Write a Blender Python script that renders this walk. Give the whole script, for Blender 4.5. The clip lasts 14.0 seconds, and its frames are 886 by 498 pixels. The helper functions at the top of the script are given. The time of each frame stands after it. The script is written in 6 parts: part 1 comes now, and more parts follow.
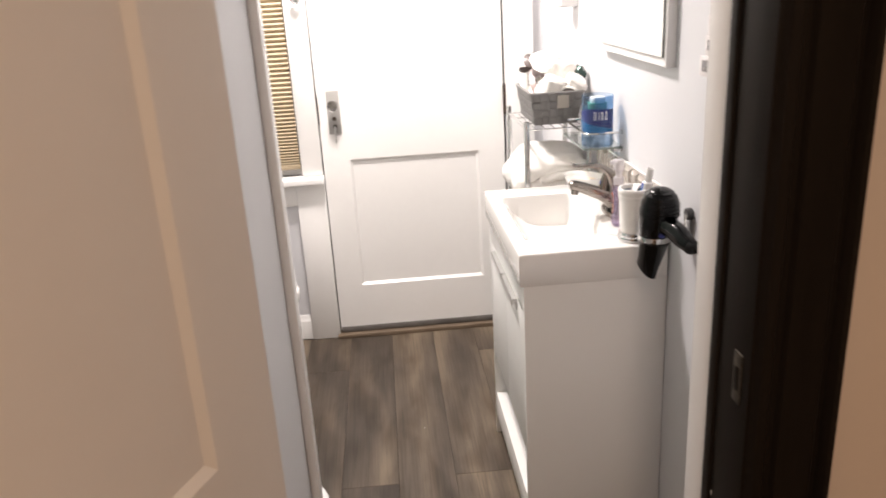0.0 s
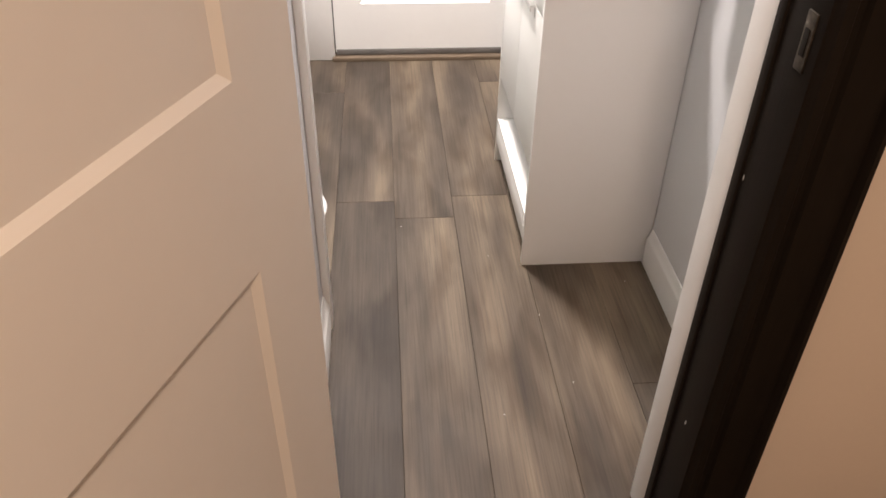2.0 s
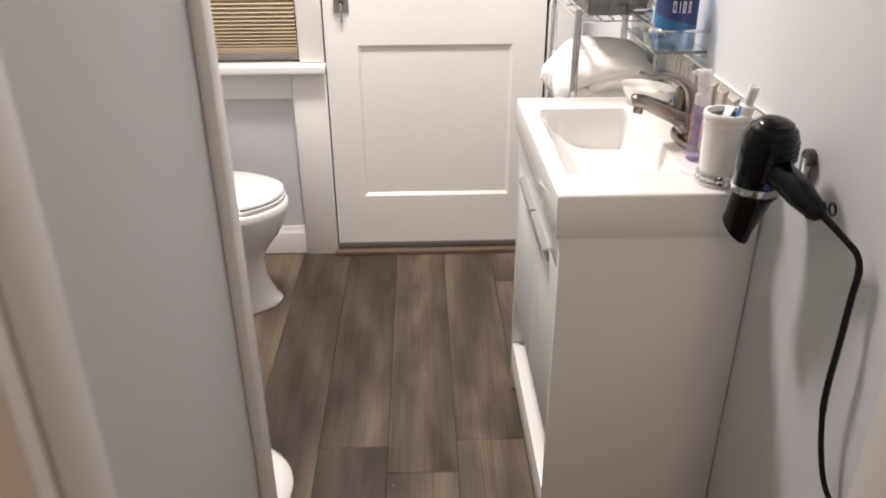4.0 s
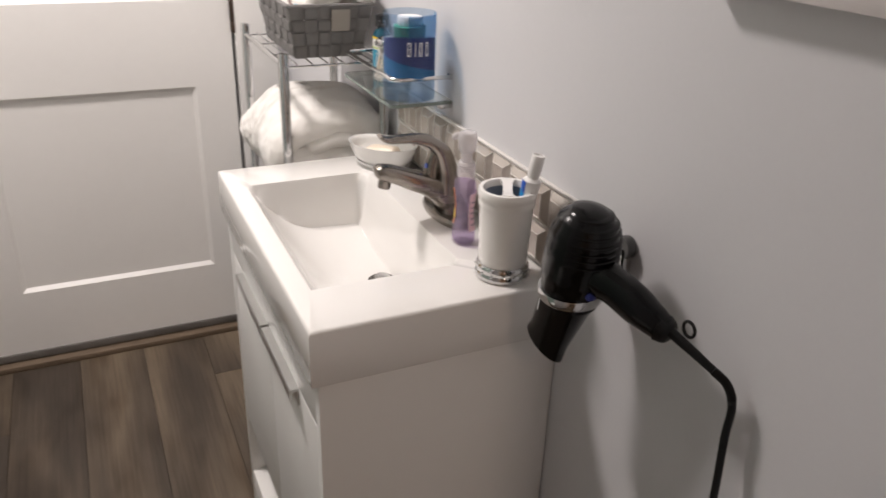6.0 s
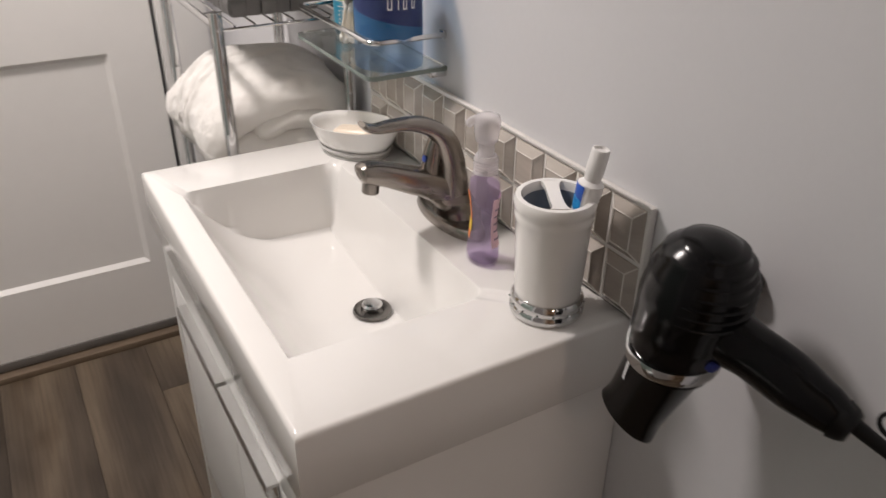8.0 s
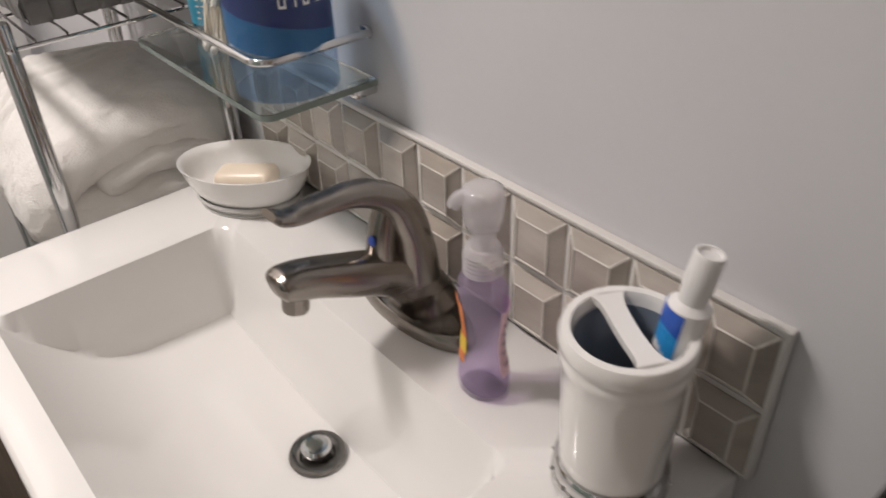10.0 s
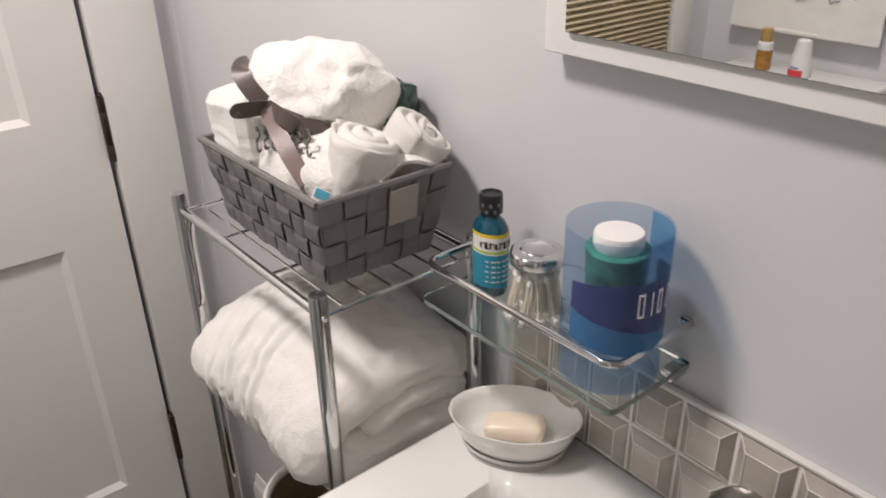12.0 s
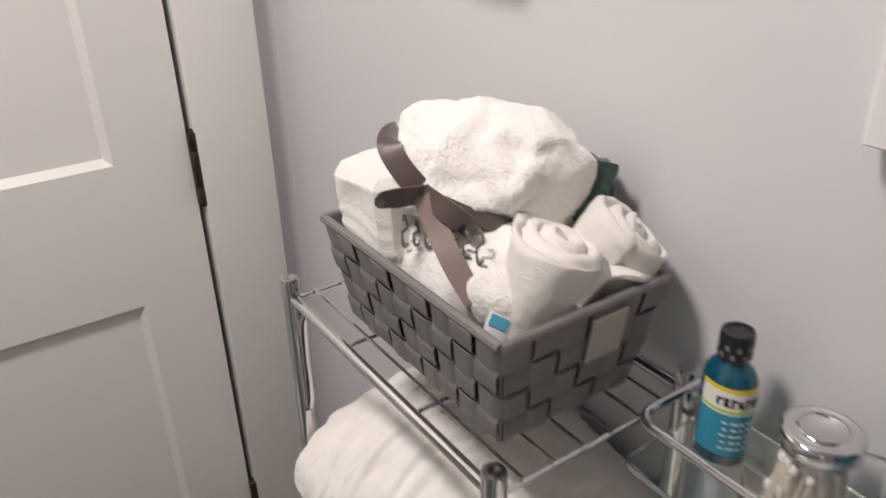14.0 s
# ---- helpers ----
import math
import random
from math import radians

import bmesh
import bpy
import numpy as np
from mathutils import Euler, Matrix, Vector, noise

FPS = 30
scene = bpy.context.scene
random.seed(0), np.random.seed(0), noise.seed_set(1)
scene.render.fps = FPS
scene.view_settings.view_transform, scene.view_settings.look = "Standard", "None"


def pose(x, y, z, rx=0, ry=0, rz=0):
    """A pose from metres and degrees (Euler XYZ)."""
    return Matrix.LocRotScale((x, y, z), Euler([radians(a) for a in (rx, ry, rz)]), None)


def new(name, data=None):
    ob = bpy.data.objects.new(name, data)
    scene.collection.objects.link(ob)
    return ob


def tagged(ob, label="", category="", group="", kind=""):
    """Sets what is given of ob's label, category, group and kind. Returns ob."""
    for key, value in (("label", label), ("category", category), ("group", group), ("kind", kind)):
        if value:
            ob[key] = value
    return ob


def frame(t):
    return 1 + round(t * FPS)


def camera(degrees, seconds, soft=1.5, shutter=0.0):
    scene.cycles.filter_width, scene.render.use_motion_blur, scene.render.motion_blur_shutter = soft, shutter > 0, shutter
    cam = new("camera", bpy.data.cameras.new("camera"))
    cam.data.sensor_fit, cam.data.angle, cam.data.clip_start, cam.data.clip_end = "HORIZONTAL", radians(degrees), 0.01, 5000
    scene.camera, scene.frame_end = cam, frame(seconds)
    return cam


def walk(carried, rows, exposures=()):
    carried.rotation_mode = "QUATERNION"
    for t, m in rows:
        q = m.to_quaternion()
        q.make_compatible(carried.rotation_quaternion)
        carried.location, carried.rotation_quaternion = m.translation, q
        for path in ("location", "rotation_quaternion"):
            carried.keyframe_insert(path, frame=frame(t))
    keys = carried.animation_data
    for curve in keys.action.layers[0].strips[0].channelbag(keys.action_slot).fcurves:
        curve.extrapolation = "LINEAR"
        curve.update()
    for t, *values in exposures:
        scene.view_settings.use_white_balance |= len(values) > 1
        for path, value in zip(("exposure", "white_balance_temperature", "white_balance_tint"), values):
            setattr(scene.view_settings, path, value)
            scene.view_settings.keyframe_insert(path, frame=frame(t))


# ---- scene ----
cam = camera(59.54, 14.0, soft=1.6, shutter=0.5)
PATH = [
    (0.0, 0.552, 0.969, 1.490, -3.62, -19.13, -3.39),
    (0.5, 0.484, 0.960, 1.497, -3.18, -18.83, -1.37),
    (1.0, 0.476, 0.960, 1.441, -4.21, -20.28, -0.38),
    (1.5, 0.485, 0.989, 1.366, -5.53, -28.36, 0.82),
    (2.0, 0.494, 0.992, 1.329, -4.57, -36.50, 0.92),
    (2.5, 0.491, 1.011, 1.337, -4.73, -36.23, 0.15),
    (3.0, 0.528, 1.149, 1.379, -2.39, -30.40, -0.64),
    (3.2, 0.548, 1.200, 1.389, -0.96, -29.30, -0.37),
    (5.3, 0.638, 1.842, 1.387, -12.14, -24.83, 0.56),
    (5.5, 0.634, 1.868, 1.381, -16.93, -25.10, 1.12),
    (6.0, 0.639, 1.900, 1.365, -25.59, -25.66, 2.11),
    (6.5, 0.659, 1.943, 1.354, -27.75, -26.04, 1.80),
    (7.0, 0.701, 1.991, 1.361, -24.16, -26.14, 0.70),
    (7.5, 0.705, 2.058, 1.342, -25.10, -27.52, 0.44),
    (7.7, 0.700, 2.125, 1.329, -27.10, -28.49, 0.61),
    (9.8, 0.842, 2.528, 1.279, -40.19, -34.37, -2.08),
    (10.0, 0.847, 2.556, 1.283, -39.44, -35.20, -2.16),
    (10.5, 0.810, 2.656, 1.302, -39.21, -35.63, -1.74),
    (11.0, 0.752, 2.735, 1.343, -40.52, -34.65, -1.64),
    (11.5, 0.698, 2.750, 1.405, -40.46, -29.23, -1.59),
    (12.0, 0.675, 2.767, 1.435, -38.92, -27.12, -1.13),
    (12.5, 0.663, 2.781, 1.439, -36.71, -26.34, -1.33),
    (13.0, 0.670, 2.814, 1.438, -35.58, -26.63, -1.14),
    (13.5, 0.705, 2.917, 1.435, -34.44, -26.63, -1.40),
    (14.0, 0.734, 3.027, 1.437, -33.83, -27.16, -1.39),
]
EXPOSURES = [(0.0, 1.05), (0.5, 0.50), (1.0, 0.40), (1.5, 0.9), (2.0, 1.6), (2.5, 1.92), (3.2, 1.42), (5.3, 0.20), (6.5, 0.17), (7.5, 0.03), (9.8, -0.15), (10.5, -0.38), (11.0, -0.36), (11.5, -0.30), (12.0, -0.29), (12.5, -0.31), (13.5, -0.38), (14.0, -0.44)]
walk(cam, [(t, pose(x, y, z, 90 + pitch, 0, yaw) @ pose(0, 0, 0, 0, 0, roll)) for t, x, y, z, yaw, pitch, roll in PATH], EXPOSURES)

# ---- world and lamps ----
world = bpy.data.worlds.new("night")
scene.world = world
world.use_nodes = True
world.node_tree.nodes["Background"].inputs["Color"].default_value = (0.02, 0.025, 0.04, 1)
world.node_tree.nodes["Background"].inputs["Strength"].default_value = 0.3


def lamp(name, where, watts, colour, size, turn=(0, 0, 0), shape="DISK"):
    data = bpy.data.lights.new(name, "AREA")
    data.energy, data.color, data.shape, data.size = watts, colour, shape, size
    ob = new(name, data)
    ob.matrix_world = pose(*where, *turn)
    return ob


lamp("bathroom_ceiling_lamp", (0.42, 3.55, 2.34), 26, (1.0, 0.905, 0.866), 0.28)
lamp("hall_ceiling_lamp", (0.55, 0.35, 2.34), 10.4, (1.0, 0.725, 0.535), 0.25)

# ---- materials ----


def shader(name, colour, rough=0.5, metal=0.0, spread=0.06, scale=6.0, fine=90.0, bump=0.02, stretch=(1, 1, 1), each=0.0, coat=0.0, sheen=0.0, depth=0.002, rough_spread=0.08):
    """A principled material with colour variation at two scales, uneven gloss and fine relief."""
    m = bpy.data.materials.new(name)
    m.use_nodes = True
    t = m.node_tree
    n, k = t.nodes, t.links
    b = n["Principled BSDF"]
    b.inputs["Metallic"].default_value = metal
    b.inputs["Coat Weight"].default_value = coat
    b.inputs["Sheen Weight"].default_value = sheen
    co = n.new("ShaderNodeTexCoord")
    mp = n.new("ShaderNodeMapping")
    mp.inputs["Scale"].default_value = stretch
    k.new(co.outputs["Object"], mp.inputs["Vector"])
    big, small = n.new("ShaderNodeTexNoise"), n.new("ShaderNodeTexNoise")
    big.inputs["Scale"].default_value, small.inputs["Scale"].default_value = scale, fine
    big.inputs["Detail"].default_value, small.inputs["Detail"].default_value = 4, 5
    for q in (big, small):
        k.new(mp.outputs["Vector"], q.inputs["Vector"])
    add = n.new("ShaderNodeMath")
    add.operation = "MULTIPLY_ADD"
    add.inputs[1].default_value = 0.35
    k.new(small.outputs["Fac"], add.inputs[0])
    k.new(big.outputs["Fac"], add.inputs[2])
    last = add.outputs[0]
    if each:
        info = n.new("ShaderNodeObjectInfo")
        e = n.new("ShaderNodeMath")
        e.operation = "MULTIPLY_ADD"
        e.inputs[1].default_value = each
        k.new(info.outputs["Random"], e.inputs[0])
        k.new(last, e.inputs[2])
        last = e.outputs[0]
    ramp = n.new("ShaderNodeMapRange")
    ramp.inputs["From Min"].default_value, ramp.inputs["From Max"].default_value = 0.35, 1.0 + each
    ramp.inputs["To Min"].default_value, ramp.inputs["To Max"].default_value = 1 - spread, 1 + spread
    k.new(last, ramp.inputs["Value"])
    mul = n.new("ShaderNodeVectorMath")
    mul.operation = "SCALE"
    mul.inputs[0].default_value = colour
    k.new(ramp.outputs["Result"], mul.inputs["Scale"])
    k.new(mul.outputs["Vector"], b.inputs["Base Color"])
    rr = n.new("ShaderNodeMapRange")
    rr.inputs["To Min"].default_value, rr.inputs["To Max"].default_value = max(0.02, rough - rough_spread), min(1, rough + rough_spread)
    k.new(big.outputs["Fac"], rr.inputs["Value"])
    k.new(rr.outputs["Result"], b.inputs["Roughness"])
    if bump:
        bp = n.new("ShaderNodeBump")
        bp.inputs["Strength"].default_value, bp.inputs["Distance"].default_value = bump, depth
        k.new(small.outputs["Fac"], bp.inputs["Height"])
        k.new(bp.outputs["Normal"], b.inputs["Normal"])
    return m


def clear(name, colour, rough=0.02, ior=1.45):
    m = bpy.data.materials.new(name)
    m.use_nodes = True
    b = m.node_tree.nodes["Principled BSDF"]
    b.inputs["Base Color"].default_value = (*colour, 1)
    b.inputs["Roughness"].default_value = rough
    b.inputs["IOR"].default_value = ior
    b.inputs["Transmission Weight"].default_value = 1
    return m


def film_plastic(name, colour, seen=0.5):
    """Thin tinted plastic sheet: part see-through, part glossy colour."""
    m = bpy.data.materials.new(name)
    m.use_nodes = True
    t = m.node_tree
    n, k = t.nodes, t.links
    b = n["Principled BSDF"]
    b.inputs["Base Color"].default_value = (*colour, 1)
    b.inputs["Roughness"].default_value = 0.08
    tr = n.new("ShaderNodeBsdfTransparent")
    tr.inputs["Color"].default_value = (0.5 + colour[0] / 2, 0.5 + colour[1] / 2, 0.5 + colour[2] / 2, 1)
    mix = n.new("ShaderNodeMixShader")
    mix.inputs["Fac"].default_value = seen
    k.new(tr.outputs[0], mix.inputs[1])
    k.new(b.outputs[0], mix.inputs[2])
    k.new(mix.outputs[0], n["Material Output"].inputs["Surface"])
    return m


def plank_wood(name):
    """Vinyl plank with streaked grey-brown oak print, grain along y."""
    m = shader(name, (0.2, 0.16, 0.12), 0.58, spread=0.2)
    t = m.node_tree
    n, k = t.nodes, t.links
    b = n["Principled BSDF"]
    b.inputs["Specular IOR Level"].default_value = 0.3
    info, co = n.new("ShaderNodeObjectInfo"), n.new("ShaderNodeTexCoord")
    off = n.new("ShaderNodeVectorMath")
    off.operation = "MULTIPLY_ADD"
    off.inputs[1].default_value = (13, 37, 5)
    k.new(info.outputs["Random"], off.inputs[0])
    k.new(co.outputs["Object"], off.inputs[2])

    def grain(sx, sy, sc, detail, rough, warp=0.0):
        mp = n.new("ShaderNodeMapping")
        mp.inputs["Scale"].default_value = (sx, sy, 1)
        k.new(off.outputs[0], mp.inputs["Vector"])
        q = n.new("ShaderNodeTexNoise")
        q.inputs["Scale"].default_value, q.inputs["Detail"].default_value, q.inputs["Roughness"].default_value = sc, detail, rough
        q.inputs["Distortion"].default_value = warp
        k.new(mp.outputs[0], q.inputs["Vector"])
        return q.outputs["Fac"]
    broad, streak, fine, knots = grain(3.2, 0.55, 2.4, 2, 0.5, 0.3), grain(22, 0.7, 3, 7, 0.7, 0.15), grain(48, 0.9, 4, 6, 0.75, 0.15), grain(3.0, 0.95, 3.2, 2, 0.5, 0.3)

    def ramp(src, stops):
        r = n.new("ShaderNodeValToRGB")
        while len(r.color_ramp.elements) < len(stops):
            r.color_ramp.elements.new(0.5)
        for el, (p, c) in zip(r.color_ramp.elements, stops):
            el.position, el.color = p, (*c, 1)
        k.new(src, r.inputs["Fac"])
        return r.outputs["Color"]

    def mix(kind, fac, a, bb):
        x = n.new("ShaderNodeMix")
        x.data_type, x.blend_type = "RGBA", kind
        if isinstance(fac, float):
            x.inputs["Factor"].default_value = fac
        else:
            k.new(fac, x.inputs["Factor"])
        k.new(a, x.inputs["A"])
        k.new(bb, x.inputs["B"])
        return x.outputs["Result"]
    tone = n.new("ShaderNodeMath")
    tone.operation = "MULTIPLY_ADD"
    tone.inputs[1].default_value = 0.27
    tone.inputs[2].default_value = -0.14
    k.new(info.outputs["Random"], tone.inputs[0])
    base = n.new("ShaderNodeMath")
    k.new(tone.outputs[0], base.inputs[0])
    k.new(broad, base.inputs[1])
    c1 = ramp(base.outputs[0], [(0.28, (0.056, 0.044, 0.034)), (0.42, (0.082, 0.064, 0.048)), (0.54, (0.120, 0.093, 0.067)), (0.68, (0.178, 0.138, 0.098))])
    c2 = ramp(streak, [(0.3, (0.42, 0.40, 0.38)), (0.5, (0.5, 0.5, 0.5)), (0.7, (0.58, 0.575, 0.565))])
    c3 = ramp(fine, [(0.33, (0.33, 0.325, 0.32)), (0.5, (0.51, 0.51, 0.51)), (0.68, (0.63, 0.625, 0.62))])
    c4 = ramp(knots, [(0.32, (0.245, 0.22, 0.195)), (0.52, (0.46, 0.46, 0.46)), (0.8, (0.56, 0.56, 0.56))])
    out = mix("OVERLAY", 0.85, mix("OVERLAY", 0.8, mix("OVERLAY", 0.7, c1, c2), c3), c4)
    k.new(out, b.inputs["Base Color"])
    for link in list(b.inputs["Normal"].links):
        k.remove(link)
    bp = n.new("ShaderNodeBump")
    bp.inputs["Strength"].default_value, bp.inputs["Distance"].default_value = 0.25, 0.0008
    k.new(fine, bp.inputs["Height"])
    k.new(bp.outputs[0], b.inputs["Normal"])
    return m


PAINT = shader("white_gloss_paint", (0.80, 0.79, 0.77), 0.36, spread=0.03, scale=3, fine=40, bump=0.06, depth=0.001)
WALL = shader("pale_blue_grey_wall_paint", (0.665, 0.665, 0.682), 0.55, spread=0.03, scale=2, fine=160, bump=0.10, depth=0.0008)
LEAF = shader("white_door_paint", (0.78, 0.75, 0.71), 0.40, spread=0.03, scale=2.5, fine=30, bump=0.05, depth=0.001)
HALL = shader("beige_hall_paint", (0.66, 0.57, 0.485), 0.6, spread=0.03, scale=2, fine=120, bump=0.08, depth=0.0008)
DARK = shader("dark_stained_wood", (0.012, 0.009, 0.007), 0.45, spread=0.35, scale=5, fine=60, stretch=(4, 4, 0.3), bump=0.08)
DARK.node_tree.nodes["Principled BSDF"].inputs["Specular IOR Level"].default_value = 0.06
CEIL = shader("ceiling_paint", (0.75, 0.74, 0.72), 0.7, spread=0.02)
PLANK = plank_wood("grey_oak_vinyl_plank")
JOINT = shader("dark_joint", (0.035, 0.028, 0.022), 0.8)
CERAMIC = shader("white_ceramic", (0.82, 0.81, 0.79), 0.09, spread=0.01, scale=3, bump=0.0, coat=0.4, rough_spread=0.03)
MELAMINE = shader("white_cabinet_laminate", (0.78, 0.775, 0.76), 0.35, spread=0.015, scale=4, fine=70, bump=0.02)
CHROME = shader("polished_chrome", (0.62, 0.62, 0.62), 0.08, 1.0, spread=0.03, bump=0.0, rough_spread=0.03)
NICKEL = shader("brushed_nickel", (0.28, 0.255, 0.23), 0.26, 1.0, spread=0.08, fine=300, bump=0.03, stretch=(1, 1, 6))
ALU = shader("satin_aluminium", (0.66, 0.66, 0.65), 0.30, 1.0, spread=0.05, bump=0.02)
BRONZE = shader("dark_bronze_hinge", (0.10, 0.075, 0.06), 0.38, 0.9, spread=0.3, fine=120)
GROUT = shader("pale_grout", (0.74, 0.72, 0.69), 0.8, spread=0.08, fine=300, bump=0.2)
THRESH = shader("worn_oak_threshold", (0.15, 0.11, 0.075), 0.5, spread=0.25, scale=8, stretch=(1, 6, 1))
RUBBER = shader("door_sweep", (0.17, 0.16, 0.15), 0.5, 0.3, spread=0.2, scale=12)
MIRROR = bpy.data.materials.new("mirror")
MIRROR.use_nodes = True
for key, value in (("Base Color", (0.86, 0.88, 0.87, 1)), ("Metallic", 1.0), ("Roughness", 0.015)):
    MIRROR.node_tree.nodes["Principled BSDF"].inputs[key].default_value = value
GLASS = clear("clear_glass", (1, 1, 1))
SHELFGLASS = clear("green_edged_glass", (0.93, 0.985, 0.965))

# ---- mesh helpers ----


def linked(name, bm, material, smooth=True, angle=40):
    me = bpy.data.meshes.new(name)
    bmesh.ops.recalc_face_normals(bm, faces=bm.faces)
    bm.to_mesh(me)
    bm.free()
    if smooth:
        me.shade_smooth()
        me.set_sharp_from_angle(angle=radians(angle))
    for m in (material if isinstance(material, (list, tuple)) else [material]):
        me.materials.append(m)
    return me


def part(name, bm, material, parent=None, label="", smooth=True, angle=40):
    ob = new(name, linked(name, bm, material, smooth, angle))
    ob.parent = parent
    if label:
        ob["label"] = label
    return ob


def thing(name, where, label, category, group="", kind=""):
    ob = new(name)
    ob.empty_display_size = 0.05
    ob.location = where
    bpy.context.view_layer.update()
    return tagged(ob, label, category, group, kind)


def under(child, parent):
    """Make child (built in world coordinates) a part of parent without moving it."""
    child.parent = parent
    child.matrix_parent_inverse = parent.matrix_world.inverted()
    return child


def piece(name, bm, material, parent, label="", **kw):
    """A part built in world coordinates under a thing that stands somewhere else."""
    return under(part(name, bm, material, None, label, **kw), parent)


def setting(name, bm, material, label, category, smooth=True):
    ob = part(name, bm, material, None, "", smooth)
    return tagged(ob, label, category, "", "structure")


def box(bm, lo, hi, bevel=0.0, seg=2):
    lo, hi = Vector(lo), Vector(hi)
    r = bmesh.ops.create_cube(bm, size=1, matrix=Matrix.Translation((lo + hi) / 2) @ Matrix.Diagonal((*(hi - lo), 1)))
    if bevel:
        es = list({e for v in r["verts"] for e in v.link_edges})
        bmesh.ops.bevel(bm, geom=es, offset=bevel, segments=seg, profile=0.5, affect="EDGES")
    return bm


def boxes(*rows, bevel=0.0, seg=2):
    bm = bmesh.new()
    for lo, hi in rows:
        box(bm, lo, hi, bevel, seg)
    return bm


def lathe(profile, seg=32, sx=1.0, sy=1.0, bm=None, at=(0, 0, 0), close=True):
    """Revolve (r, z) pairs about z."""
    bm = bm or bmesh.new()
    rings = []
    for r, z in profile:
        if r < 1e-6:
            rings.append([bm.verts.new((at[0], at[1], at[2] + z))])
        else:
            rings.append([bm.verts.new((at[0] + r * sx * math.cos(2 * math.pi * i / seg), at[1] + r * sy * math.sin(2 * math.pi * i / seg), at[2] + z)) for i in range(seg)])
    for a, b in zip(rings, rings[1:]):
        for i in range(seg):
            j = (i + 1) % seg
            if len(a) == 1 and len(b) == 1:
                continue
            if len(a) == 1:
                bm.faces.new((a[0], b[i], b[j]))
            elif len(b) == 1:
                bm.faces.new((a[i], b[0], a[j]))
            else:
                bm.faces.new((a[i], b[i], b[j], a[j]))
    return bm


def spline(points, n=8):
    """Catmull-Rom through points."""
    p = [Vector(q) for q in points]
    p = [p[0] * 2 - p[1], *p, p[-1] * 2 - p[-2]]
    out = []
    for i in range(1, len(p) - 2):
        for s in range(n):
            u = s / n
            a, b, c, d = p[i - 1], p[i], p[i + 1], p[i + 2]
            out.append(0.5 * ((2 * b) + (c - a) * u + (2 * a - 5 * b + 4 * c - d) * u * u + (3 * b - a - 3 * c + d) * u ** 3))
    out.append(p[-2])
    return out


def tube(points, radius, seg=10, bm=None, flat=1.0, caps=True, up=(0, 0, 1), closed=False):
    """Sweep a circle (radius may be a function of 0..1) along points; flat squeezes it across up."""
    bm = bm or bmesh.new()
    pts = [Vector(q) for q in points]
    n = len(pts)
    rings = []
    for i, q in enumerate(pts):
        if closed:
            t = (pts[(i + 1) % n] - pts[i - 1]).normalized()
        else:
            t = (pts[min(i + 1, n - 1)] - pts[max(i - 1, 0)]).normalized()
        u = Vector(up)
        if abs(t.dot(u)) > 0.97:
            u = Vector((1, 0, 0))
        s = t.cross(u).normalized()
        w = s.cross(t)
        r = radius(i / (n - 1)) if callable(radius) else radius
        rings.append([bm.verts.new(q + s * r * math.cos(2 * math.pi * j / seg) + w * r * flat * math.sin(2 * math.pi * j / seg)) for j in range(seg)])
    pairs = list(zip(rings, rings[1:])) + ([(rings[-1], rings[0])] if closed else [])
    for a, b in pairs:
        for j in range(seg):
            bm.faces.new((a[j], a[(j + 1) % seg], b[(j + 1) % seg], b[j]))
    if caps and not closed:
        bm.faces.new(rings[0][::-1])
        bm.faces.new(rings[-1])
    return bm


def swept(points, half, across, seg=24, power=2.0, bm=None):
    """Sweep a rounded section along points lying in a plane; half(u) gives (in plane, along across)."""
    bm = bm or bmesh.new()
    pts = [Vector(q) for q in points]
    n, side = len(pts), Vector(across).normalized()
    rings = []
    for i, q in enumerate(pts):
        t = (pts[min(i + 1, n - 1)] - pts[max(i - 1, 0)]).normalized()
        s = t.cross(side).normalized()
        a, b = half(i / (n - 1))
        ring = []
        for j in range(seg):
            c, d = math.cos(2 * math.pi * j / seg), math.sin(2 * math.pi * j / seg)
            ring.append(bm.verts.new(q + s * a * math.copysign(abs(c) ** (2 / power), c) + side * b * math.copysign(abs(d) ** (2 / power), d)))
        rings.append(ring)
    for a, b in zip(rings, rings[1:]):
        for j in range(seg):
            bm.faces.new((a[j], a[(j + 1) % seg], b[(j + 1) % seg], b[j]))
    bm.faces.new(rings[0][::-1])
    bm.faces.new(rings[-1])
    return bm


def between(u, *stops):
    """Smooth interpolation through (u, value) stops."""
    for (a, p), (b, q) in zip(stops, stops[1:]):
        if u <= b:
            k = max(0.0, (u - a) / (b - a))
            k = k * k * (3 - 2 * k)
            return p + (q - p) * k
    return stops[-1][1]


def grid_sheet(fn, nu, nv, bm=None, wrap=False):
    """A sheet from fn(u, v)."""
    bm = bm or bmesh.new()
    vs = [[bm.verts.new(fn(i / nu, j / nv)) for j in range(nv + 1)] for i in range(nu if wrap else nu + 1)]
    for i in range(nu):
        for j in range(nv):
            i2 = (i + 1) % len(vs)
            bm.faces.new((vs[i][j], vs[i2][j], vs[i2][j + 1], vs[i][j + 1]))
    return bm


def thick(bm, d):
    bmesh.ops.recalc_face_normals(bm, faces=bm.faces)
    bmesh.ops.solidify(bm, geom=list(bm.faces), thickness=d)
    return bm


